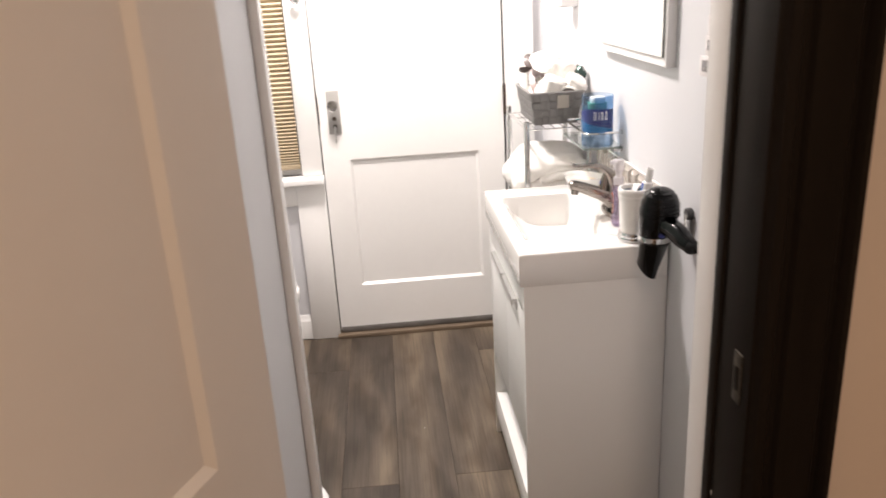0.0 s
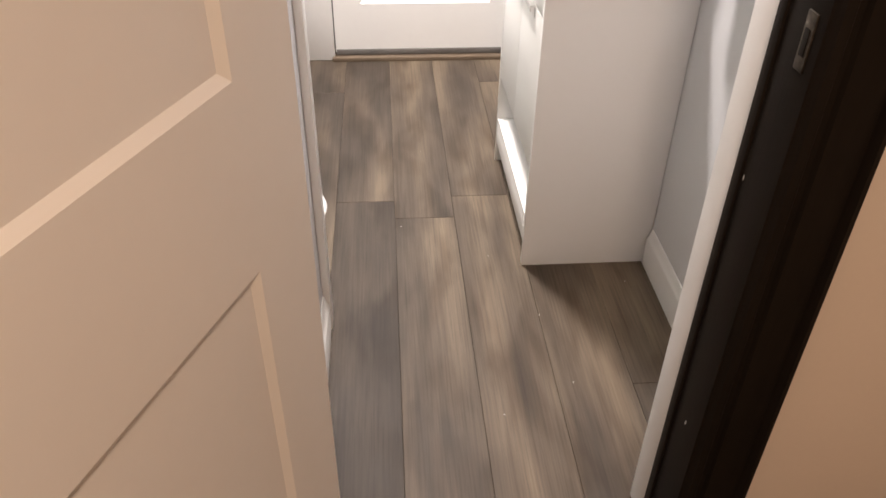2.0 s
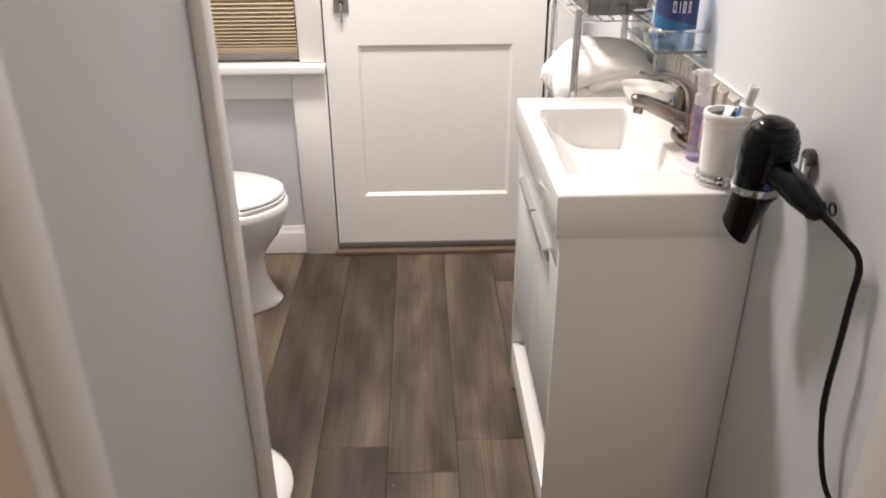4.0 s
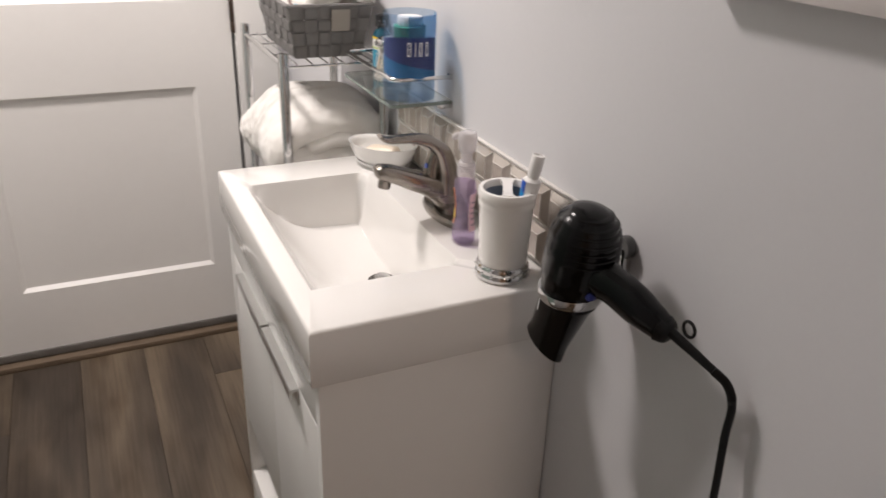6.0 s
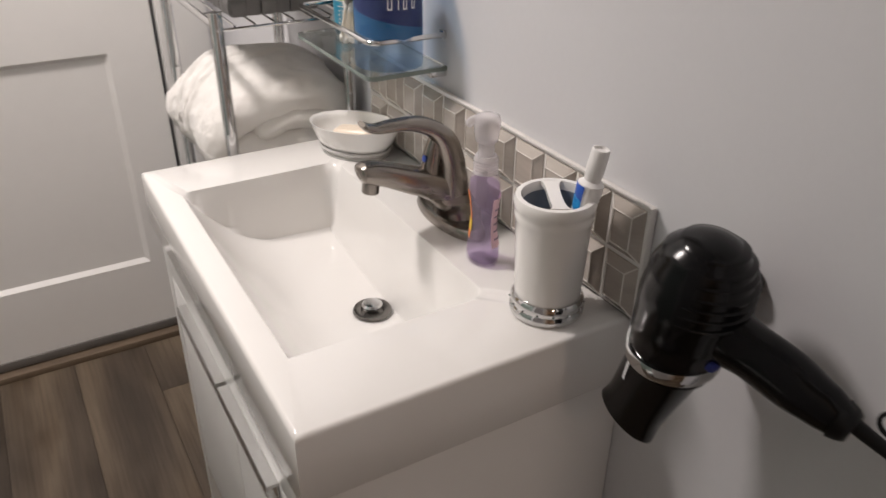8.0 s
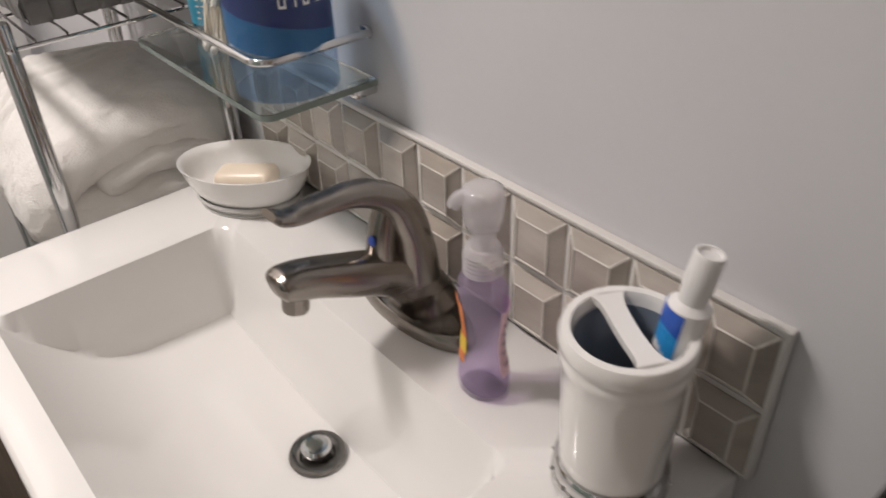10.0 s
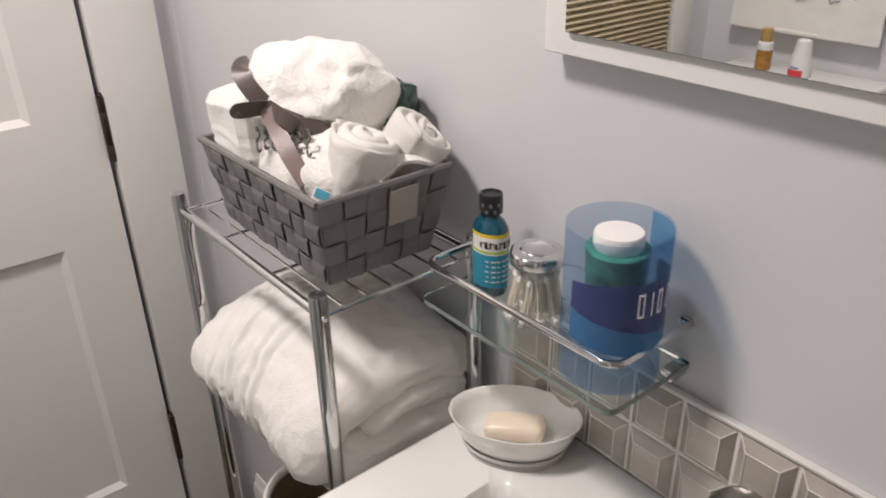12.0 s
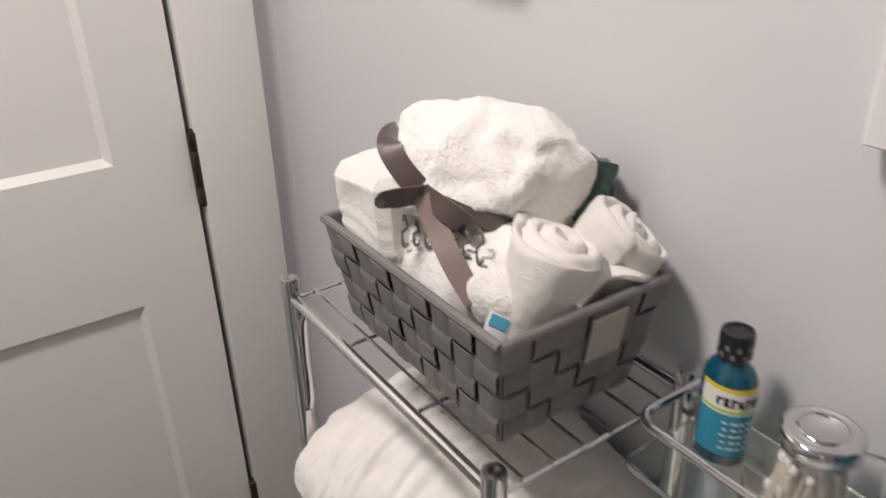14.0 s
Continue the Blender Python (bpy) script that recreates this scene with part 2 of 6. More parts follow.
def frame_panel(bm, x0, x1, z0, z1, y, depth, panels, ledge=0.012):
    """A door face in the xz plane at y, facing -y, with sunk panels (x0, x1, z0, z1) whose edges slope over ledge."""
    xs = sorted({x0, x1, *[q for p in panels for q in p[:2]]})
    zs = sorted({z0, z1, *[q for p in panels for q in p[2:]]})
    for a, b in zip(xs, xs[1:]):
        for c, d in zip(zs, zs[1:]):
            inside = [p for p in panels if p[0] <= a and b <= p[1] and p[2] <= c and d <= p[3]]
            if not inside:
                bm.faces.new([bm.verts.new(q) for q in ((a, y, c), (b, y, c), (b, y, d), (a, y, d))])
    for a, b, c, d in panels:
        o = [(a, y, c), (b, y, c), (b, y, d), (a, y, d)]
        i = [(a + ledge, y + depth, c + ledge), (b - ledge, y + depth, c + ledge), (b - ledge, y + depth, d - ledge), (a + ledge, y + depth, d - ledge)]
        ov, iv = [bm.verts.new(q) for q in o], [bm.verts.new(q) for q in i]
        for s in range(4):
            bm.faces.new((ov[s], ov[(s + 1) % 4], iv[(s + 1) % 4], iv[s]))
        bm.faces.new(iv)
    return bm


# ---- the bathroom's walls, ceiling and sub-floor ----
XR, XL, YB, YD, TOP = 1.21, -0.56, 4.19, 1.93, 2.40
setting("wall_east", boxes(((XR, YD - 0.15, 0), (XR + 0.12, 4.40, TOP))), WALL, "pale blue-grey painted wall behind the vanity", "wall")
setting("wall_west", boxes(((XL - 0.12, 2.498, 0), (XL, 4.40, TOP))), WALL, "pale blue-grey painted wall behind the toilet", "wall")
# back wall with openings for the outer door and the window
DX0, DX1, DZ = 0.262, 1.050, 2.03
WX0, WX1, WZ0, WZ1 = -0.34, 0.186, 0.745, 1.75
setting("wall_north", boxes(((DX1, YB, 0), (XR, YB + 0.14, TOP)), ((DX0, YB, DZ), (DX1, YB + 0.14, TOP)), ((WX1, YB, 0), (DX0, YB + 0.14, TOP)),
                            ((XL, YB, 0), (WX1, YB + 0.14, WZ0)), ((XL, YB, WZ1), (WX1, YB + 0.14, TOP)), ((XL, YB, WZ0), (WX0, YB + 0.14, WZ1))), WALL, "pale blue-grey painted end wall with door and window", "wall")
# doorway wall towards the hall: opening 0.352 to 0.957
OX0, OX1, OZ, YH = 0.352, 0.957, 2.02, 1.78
setting("wall_south", boxes(((OX1 + 0.02, YH, 0), (XR, YD, TOP)), ((XL - 0.12, YH, 0), (OX0 - 0.02, YD, TOP)), ((OX0 - 0.02, YH, OZ + 0.02), (OX1 + 0.02, YD, TOP))), [WALL], "painted partition wall between hall and bathroom", "wall")
setting("wall_stub", boxes(((XL - 0.12, YD, 0), (0.318, 2.498, TOP))), WALL, "pale painted closet wall beside the doorway", "wall")
setting("ceiling", boxes(((XL - 0.2, YD - 0.15, TOP), (XR + 0.2, 4.40, TOP + 0.1))), CEIL, "white painted bathroom ceiling", "ceiling")
setting("floor", boxes(((XL - 0.2, YH - 2.8, -0.06), (2.0, 4.40, -0.004))), JOINT, "grey-brown oak vinyl plank floor", "floor")
# hall
setting("hall_wall_front", boxes(((OX1 + 0.02, YH - 0.02, 0), (2.0, YH - 0.0005, TOP)), ((XL - 0.2, YH - 0.02, 0), (OX0 - 0.02, YH - 0.0005, TOP)), ((OX0 - 0.02, YH - 0.02, OZ + 0.02), (OX1 + 0.02, YH - 0.0005, TOP))), HALL, "beige painted hall wall around the doorway", "wall")
setting("hall_wall_east", boxes(((1.75, -1.0, 0), (1.87, YH - 0.02, TOP))), HALL, "beige painted hall wall", "wall")
setting("hall_wall_west", boxes(((-0.80, -1.0, 0), (-0.68, YH - 0.02, TOP))), HALL, "beige painted hall wall", "wall")
setting("hall_wall_back", boxes(((-0.80, -1.12, 0), (1.87, -1.0, TOP))), HALL, "beige painted hall wall", "wall")
setting("hall_ceiling", boxes(((-0.80, -1.12, TOP), (1.87, YH - 0.001, TOP + 0.1))), CEIL, "white painted hall ceiling", "ceiling")

# ---- doorway lining: dark towards the hall, white towards the bathroom ----


def lining():
    dark = boxes(((OX1, 1.757, 0), (OX1 + 0.02, 1.862, OZ)), bevel=0.002)
    box(dark, (OX1 - 0.004, 1.842, 0), (OX1 + 0.004, 1.8625, OZ), 0.002)
    ob = setting("door_jamb_dark", dark, DARK, "dark-stained wooden door jamb with strike plate", "door frame")
    bm = bmesh.new()
    cas = ((0.0, 0.0), (0.006, -0.012), (0.016, -0.016), (0.020, -0.010), (0.028, -0.010), (0.032, -0.017), (0.076, -0.017), (0.080, -0.011), (0.086, -0.011), (0.092, -0.024), (0.100, -0.022), (0.100, 0.0))
    lo = [bm.verts.new((OX1 + 0.003 + a, 1.7585 + b, 0)) for a, b in cas]
    hi = [bm.verts.new((OX1 + 0.003 + a, 1.7585 + b, OZ + 0.1)) for a, b in cas]
    for i in range(len(cas)):
        j = (i + 1) % len(cas)
        bm.faces.new((lo[i], lo[j], hi[j], hi[i]))
    bm.faces.new(hi)
    bm.faces.new(lo[::-1])
    setting("door_casing_dark", bm, DARK, "dark-stained moulded door casing on the hall side", "trim")
    setting("hall_baseboard", boxes(((OX1 + 0.104, YH - 0.034, 0), (1.75, YH - 0.0205, 0.105)), bevel=0.003), DARK, "dark-stained baseboard along the hall wall", "baseboard")
    w = boxes(((OX1, 1.8635, 0), (OX1 + 0.02, YD, OZ)), bevel=0.002)
    setting("door_jamb_white", w, PAINT, "white painted inner half of the door jamb", "door frame")
    setting("door_jamb_hinge", boxes(((OX0 - 0.02, 1.757, 0), (OX0, 1.862, OZ)), bevel=0.002), LEAF, "greyish white painted hinge-side door jamb", "door frame")
    setting("door_stop", boxes(((OX0 - 0.02, 1.8635, 0), (OX0 + 0.004, YD, OZ)), bevel=0.003), PAINT, "white painted door stop on the hinge side", "trim")
    setting("door_jamb_head", boxes(((OX0, 1.757, OZ), (OX1, YD, OZ + 0.02))), PAINT, "painted door head jamb", "door frame")
    plate = boxes(((OX1 - 0.0022, 1.775, 0.975), (OX1 + 0.001, 1.797, 1.043)), bevel=0.0015)
    piece("strike_plate", plate, shader("worn_brass", (0.085, 0.07, 0.055), 0.5, 1.0, spread=0.8, scale=60, fine=160), ob, "worn brass strike plate")
    piece("latch_hole", boxes(((OX1 - 0.0032, 1.780, 0.993), (OX1 - 0.0024, 1.791, 1.024)), bevel=0.0008), DARK, ob)
    for z0, z1, y in ((0.80, 0.83, 1.835), (0.36, 0.375, 1.80)):
        piece("paint_chip", boxes(((OX1 - 0.0012, y, z0), (OX1 - 0.0003, y + 0.002, z0 + 0.008)), bevel=0.0004), PAINT, ob, "pale chip in the dark stain")


lining()

# ---- open hall door: panelled leaf swung into the hall ----


def hall_door():
    """Leaf built in its own frame: x along the leaf from the hinge, its shown face towards -y."""
    w, th = 0.60, 0.035
    leaf = thing("door_1", (0.3950, 1.7760, 0), "white painted panelled wooden door standing open into the hall", "door", kind="structure")
    bm = bmesh.new()
    panels = [(0.116, w - 0.11, 1.026, 1.90), (0.120, w - 0.11, 0.22, 0.808)]
    frame_panel(bm, 0, w, 0.012, 2.0, 0, 0.007, panels, 0.012)
    body = boxes(((0, 0.013, 0.012), (w, th, 2.0)))
    for lo, hi in (((0, 0, 0.012), (0.0005, 0.013, 2.0)), ((w - 0.0005, 0, 0.012), (w, 0.013, 2.0)), ((0, 0, 1.9995), (w, 0.013, 2.0)), ((0, 0, 0.012), (w, 0.013, 0.0125))):
        box(bm, lo, hi)
    hinges = [lathe([(0, 0), (0.006, 0), (0.006, 0.09), (0, 0.09)], 12, at=(-0.008, 0.03, z)) for z in (0.25, 1.0, 1.75)]
    for q in (bm, body, *hinges):
        bmesh.ops.scale(q, vec=(1, -1, 1), verts=q.verts)
    part("face", bm, LEAF, leaf, smooth=False)
    part("core", body, LEAF, leaf, smooth=False)
    for h in hinges:
        part("hinge", h, BRONZE, leaf, "dark bronze hinge")
    # the leaf runs from the hinge back into the hall
    leaf.rotation_euler = (0, 0, radians(-112.4))


hall_door()

# ---- outer door in the back wall ----


def outer_door():
    y = 4.175
    d = thing("door_2", (0.66, y, 0), "white painted two-panel wooden door, closed", "door", kind="structure")
    bm = bmesh.new()
    frame_panel(bm, 0.277, 1.041, 0.032, 2.02, y, 0.011, [(0.388, 0.930, 0.237, 0.803), (0.388, 0.930, 1.040, 1.86)], 0.011)
    box(bm, (0.277, y + 0.012, 0.032), (1.041, y + 0.045, 2.02))
    piece("slab", bm, PAINT, d, smooth=False)
    piece("edge_strip", boxes(((0.277, y + 0.0005, 0.032), (0.2785, y + 0.012, 2.02)), ((1.0395, y + 0.0005, 0.032), (1.041, y + 0.012, 2.02))), PAINT, d)
    sweep = boxes(((0.280, y - 0.008, 0.020), (1.038, y - 0.0005, 0.045)), bevel=0.003)
    piece("door_sweep", sweep, RUBBER, d, "scuffed grey metal door sweep")
    plate = boxes(((0.315, y - 0.006, 0.914), (0.366, y - 0.0005, 1.091)), bevel=0.0025)
    pl = piece("lock_plate", plate, shader("aged_steel_plate", (0.42, 0.41, 0.39), 0.5, 0.55, spread=0.15, fine=60), d, "aged steel lock plate")
    stem = lathe([(0, 0), (0.014, 0), (0.013, 0.006), (0.008, 0.010), (0.008, 0.030), (0, 0.030)], 20)
    bmesh.ops.transform(stem, matrix=Matrix.Translation((0.3405, y - 0.006, 1.035)) @ Matrix.Rotation(radians(90), 4, "X"), verts=stem.verts)
    piece("knob_stem", stem, NICKEL, d)
    knob = lathe([(0, 0), (0.012, 0.001), (0.021, 0.008), (0.0235, 0.016), (0.020, 0.026), (0.012, 0.031), (0, 0.032)], 12)
    bmesh.ops.transform(knob, matrix=Matrix.Translation((0.3405, y - 0.034, 1.035)) @ Matrix.Rotation(radians(90), 4, "X"), verts=knob.verts)
    piece("knob", knob, GLASS, d, "faceted clear glass knob", angle=10)
    for z in (0.978, 0.946):
        c = lathe([(0, 0), (0.0085, 0), (0.0075, 0.004), (0.003, 0.0045), (0, 0.002)], 20)
        bmesh.ops.transform(c, matrix=Matrix.Translation((0.3405, y - 0.0058, z)) @ Matrix.Rotation(radians(90), 4, "X"), verts=c.verts)
        piece("keyhole", c, BRONZE, d, "dark keyhole rosette")
    key = boxes(((0.337, y - 0.014, 0.880), (0.344, y - 0.011, 0.948)), bevel=0.001)
    piece("key", key, ALU, d, "small steel key left in the lock")
    piece("latch", boxes(((0.2755, y - 0.004, 0.955), (0.2795, y - 0.0006, 1.075)), bevel=0.001), BRONZE, d, "dark mortise lock edge")
    for z in (0.252, 0.951):
        h = lathe([(0, -0.004), (0.004, -0.003), (0.0045, 0), (0.0085, 0.001), (0.0085, 0.028), (0.0079, 0.029), (0.0085, 0.030), (0.0085, 0.088), (0.0079, 0.089), (0.0085, 0.090), (0.0085, 0.118), (0.0045, 0.119), (0.004, 0.122), (0, 0.124)], 14, at=(1.0475, y - 0.006, z))
        piece("hinge", h, BRONZE, d, "dark bronze butt hinge")
    # casings, window trim
    b = 0.004
    setting("door_casing", boxes(((1.050, 4.160, 0), (1.168, 4.189, 2.14)), bevel=b), PAINT, "white painted door casing by the hinges", "trim")
    setting("door_window_casing", boxes(((0.186, 4.160, 0.748), (0.2725, 4.189, 2.14)), ((0.152, 4.160, 0.0), (0.2725, 4.189, 0.7155)), bevel=b), PAINT, "white painted casing shared by door and window", "trim")
    setting("door_head_casing", boxes(((0.186, 4.158, 2.035), (1.168, 4.1595, 2.14)), bevel=0.0005), PAINT, "white painted head casing", "trim")
    setting("threshold", boxes(((0.262, 4.142, -0.003), (1.050, 4.25, 0.018)), bevel=0.004), THRESH, "worn oak threshold under the outer door", "threshold")
    setting("outside_backdrop", boxes(((-1.2, 4.9, -0.5), (2.0, 4.95, 3.0))), shader("night_dark", (0.01, 0.012, 0.018), 0.9), "dark night outside the window", "backdrop")


outer_door()


def window():
    w = thing("window_1", (-0.08, 4.17, WZ0), "white framed window with a lowered tan blind", "window", kind="structure")
    piece("window_sill", boxes(((-0.43, 4.120, 0.716), (0.2755, 4.188, 0.747)), bevel=0.006, seg=3), PAINT, w, "white painted rounded window sill")
    piece("apron", boxes(((-0.36, 4.168, 0.620), (0.1515, 4.189, 0.7155)), bevel=0.004), PAINT, w)
    piece("window_frame", boxes(((WX0, 4.215, WZ0 + 0.002), (WX1, 4.245, WZ0 + 0.045)), ((WX0, 4.215, WZ1 - 0.045), (WX1, 4.245, WZ1)), ((WX0, 4.215, WZ0 + 0.046), (WX0 + 0.04, 4.245, WZ1 - 0.046)), ((WX1 - 0.04, 4.215, WZ0 + 0.046), (WX1, 4.245, WZ1 - 0.046)), bevel=0.003), PAINT, w)
    p = piece("pane", boxes(((WX0 + 0.041, 4.228, WZ0 + 0.046), (WX1 - 0.041, 4.232, WZ1 - 0.046))), GLASS, w)
    p.visible_shadow = False
    piece("window_lining", boxes(((WX1 - 0.004, 4.190, WZ0 + 0.003), (WX1 - 0.0005, 4.214, WZ1)), ((WX0 + 0.0005, 4.190, WZ0 + 0.003), (WX0 + 0.004, 4.214, WZ1))), PAINT, w)
    piece("side_casing", boxes(((-0.43, 4.160, 0.748), (WX0 - 0.001, 4.189, 1.86)), bevel=0.004), PAINT, w)


window()


def blind():
    cloth = shader("tan_cellular_fabric", (0.50, 0.415, 0.285), 0.8, spread=0.10, scale=12, fine=400, bump=0.1)
    b = thing("pleated_blind", (-0.08, 4.180, 0.775), "tan pleated fabric blind drawn down over the window", "blind")
    z = 0.800
    n = 0
    while z < 1.74:
        h = min(0.0105 + 0.0004 * n, 0.019)
        bm = grid_sheet(lambda u, v: (-0.335 + 0.515 * u, 4.181 + (-0.007 if 0.25 < v < 0.75 else 0.006 if v in (0, 1) else 0), z + h * v), 1, 4)
        thick(bm, 0.0008)
        piece("pleat", bm, cloth, b, smooth=False)
        z += h
        n += 1
    piece("bottom_rail", boxes(((-0.336, 4.170, 0.778), (0.181, 4.190, 0.800)), bevel=0.003), shader("tan_rail", (0.36, 0.29, 0.19), 0.5), b, "tan bottom rail")
    piece("head_rail", boxes(((-0.336, 4.168, z), (0.181, 4.192, z + 0.03)), bevel=0.002), PAINT, b)


blind()


def baseboards():
    prof = ((0, 0), (0.015, 0), (0.015, 0.082), (0.012, 0.090), (0.008, 0.094), (0.007, 0.104), (0.003, 0.112), (0, 0.112))

    def strip(name, a, b, out, label):
        bm = bmesh.new()
        A, B, O = Vector(a), Vector(b), Vector(out)
        p = [bm.verts.new(A + O * d + Vector((0, 0, h))) for d, h in prof]
        q = [bm.verts.new(B + O * d + Vector((0, 0, h))) for d, h in prof]
        for i in range(len(prof)):
            j = (i + 1) % len(prof)
            bm.faces.new((p[i], p[j], q[j], q[i]))
        bm.faces.new(p[::-1])
        bm.faces.new(q)
        setting(name, bm, PAINT, label, "baseboard")
    strip("baseboard_east", (XR, YD + 0.001, 0), (XR, 2.690, 0), (-1, 0, 0), "white painted baseboard under the hair dryer")
    strip("baseboard_east_2", (XR, 3.305, 0), (XR, 4.158, 0), (-1, 0, 0), "white painted baseboard by the outer door")
    strip("baseboard_north", (XL, YB - 0.001, 0), (0.150, YB - 0.001, 0), (0, -1, 0), "white painted baseboard behind the toilet")
    setting("corner_trim", boxes(((0.3183, 2.455, 0), (0.337, 2.4995, 2.1)), bevel=0.003), PAINT, "white painted upright trim at the closet corner", "trim")
    strip("baseboard_stub", (0.318, YD + 0.001, 0), (0.318, 2.4545, 0), (1, 0, 0), "white painted baseboard inside the doorway")


baseboards()

# ---- vanity ----
VX0, VX1, VY0, VY1 = 0.841, 1.205, 2.690, 3.303


def basin():
    """Cast ceramic top with a rectangular bowl whose far end slopes in a curve."""
    t = thing("washbasin", (1.02, 3.0, 0.777), "white ceramic vanity top with a moulded rectangular basin", "sink")
    bx0, bx1, by0, by1 = 0.874, 1.098, 2.795, 3.205
    z1, z0, zb = 0.860, 0.777, 0.742
    bm = bmesh.new()
    nx, ny = 36, 60

    def height(u, v):
        # u across (0 front, 1 wall side), v along (0 near, 1 far)
        def wall(d, w):
            s = min(max(d / w, 0), 1)
            return s * s * (3 - 2 * s)
        a = min(1 - (1 - min(u / 0.62, 1)) ** 2.4, wall(1 - u, 0.11) * wall(v, 0.065) * wall(1 - v, 0.055))
        fall = 0.010 + 0.008 * u - 0.026 * (max(0.0, v - 0.46) / 0.54) ** 1.6 - 0.006 * max(0.0, 0.46 - v)
        return z1 - a * (z1 - zb - 0.018 + fall)
    us = [i / nx for i in range(nx + 1)]
    vs = [j / ny for j in range(ny + 1)]
    grid = [[bm.verts.new((bx0 + (bx1 - bx0) * u, by0 + (by1 - by0) * v, height(u, v))) for v in vs] for u in us]
    for i in range(nx):
        for j in range(ny):
            bm.faces.new((grid[i][j], grid[i + 1][j], grid[i + 1][j + 1], grid[i][j + 1]))
    rim = [g[0] for g in grid] + grid[-1][1:] + [g[-1] for g in grid[-2::-1]] + grid[0][-2:0:-1]
    # flat deck and softly rounded skirt
    r = 0.005
    X0, X1, Y0, Y1 = VX0, VX1, VY0, VY1

    def out(p, off, z):
        # push a rim vertex out to the slab's edge
        u, v = (p.x - bx0) / (bx1 - bx0), (p.y - by0) / (by1 - by0)
        x, y = X0 + off + (X1 - X0 - 2 * off) * u, Y0 + off + (Y1 - Y0 - 2 * off) * v
        return bm.verts.new((x, y, z))
    rings = [rim]
    for off, z in ((r, z1), (r * 0.3, z1 - r * 0.3), (0, z1 - r), (0, z0 + 0.003), (0.002, z0), (0.020, z0)):
        rings.append([out(p.co, off, z) for p in rim])
    n = len(rim)
    for a, b in zip(rings, rings[1:]):
        for i in range(n):
            bm.faces.new((a[i], a[(i + 1) % n], b[(i + 1) % n], b[i]))
    piece("basin_top", bm, CERAMIC, t, angle=50)
    zd = height((1.046 - bx0) / (bx1 - bx0), (2.982 - by0) / (by1 - by0))
    drain = lathe([(0, -0.004), (0.014, -0.004), (0.015, 0.0), (0.019, 0.0016), (0.024, 0.001), (0.0255, -0.002)], 28, at=(1.046, 2.982, zd + 0.0055))
    dr = piece("drain", drain, shader("dark_drain_metal", (0.20, 0.19, 0.18), 0.22, 1.0), t, "brushed metal drain ring")
    plug = lathe([(0, 0.009), (0.011, 0.0085), (0.0135, 0.006), (0.0135, 0.003), (0.006, 0.002), (0.006, -0.003)], 24, at=(1.046, 2.982, zd + 0.0065))
    under(part("plug", plug, CHROME, None, "polished pop-up plug"), dr)


basin()


def vanity():
    v = thing("vanity_cabinet", (1.03, 3.0, 0), "white laminate vanity cabinet with two doors and an open bottom shelf", "cabinet")
    x0, x1, y0, y1, th = 0.851, 1.2085, 2.694, 3.299, 0.016
    side = boxes(((x0, y0, 0), (x1, y0 + th, 0.7765)), bevel=0.0012)
    piece("side_panel", side, MELAMINE, v)
    piece("side_panel", boxes(((x0, y1 - th, 0), (x1, y1, 0.7765)), bevel=0.0012), MELAMINE, v)
    piece("back_panel", boxes(((x1 - 0.01, y0 + th, 0.07), (x1 - 0.002, y1 - th, 0.77))), MELAMINE, v)
    piece("bottom_shelf", boxes(((x0 + 0.001, y0 + th, 0.142), (x1 - 0.011, y1 - th, 0.158)), bevel=0.001), MELAMINE, v)
    piece("bottom_rail", boxes(((x0 + 0.001, y0 + th, 0.070), (x0 + 0.017, y1 - th, 0.1415)), bevel=0.001), MELAMINE, v)
    piece("mid_shelf", boxes(((x0 + 0.020, y0 + th, 0.306), (x1 - 0.011, y1 - th, 0.322)), bevel=0.001), MELAMINE, v)
    piece("top_rail", boxes(((x0 + 0.001, y0 + th, 0.700), (x0 + 0.015, y1 - th, 0.776)), bevel=0.001), MELAMINE, v)
    mid = (y0 + y1) / 2
    for a, b in ((y0 + th + 0.002, mid - 0.0015), (mid + 0.0015, y1 - th - 0.002)):
        d = piece("cabinet_door", boxes(((0.8525, a, 0.304), (0.869, b, 0.696)), bevel=0.0015), MELAMINE, v)
        bm = bmesh.new()
        prof = ((0.0, 0.0), (0.0, 0.004), (-0.018, 0.004), (-0.020, 0.001), (-0.020, -0.010), (-0.017, -0.013), (-0.015, -0.010), (-0.016, -0.001), (-0.003, 0.0), (-0.002, -0.026), (0.0, -0.026))
        ya, yb = (2.806, 2.988) if a < mid - 0.1 else (2.996, 3.190)
        p = [bm.verts.new((0.8522 + q * 0.7, ya, 0.6945 + z)) for q, z in prof]
        q_ = [bm.verts.new((0.8522 + q * 0.7, yb, 0.6945 + z)) for q, z in prof]
        for i in range(len(prof)):
            j = (i + 1) % len(prof)
            bm.faces.new((p[i], p[j], q_[j], q_[i]))
        bm.faces.new(p[::-1])
        bm.faces.new(q_)
        under(part("handle", bm, ALU, None, "satin aluminium profile handle"), d)


vanity()


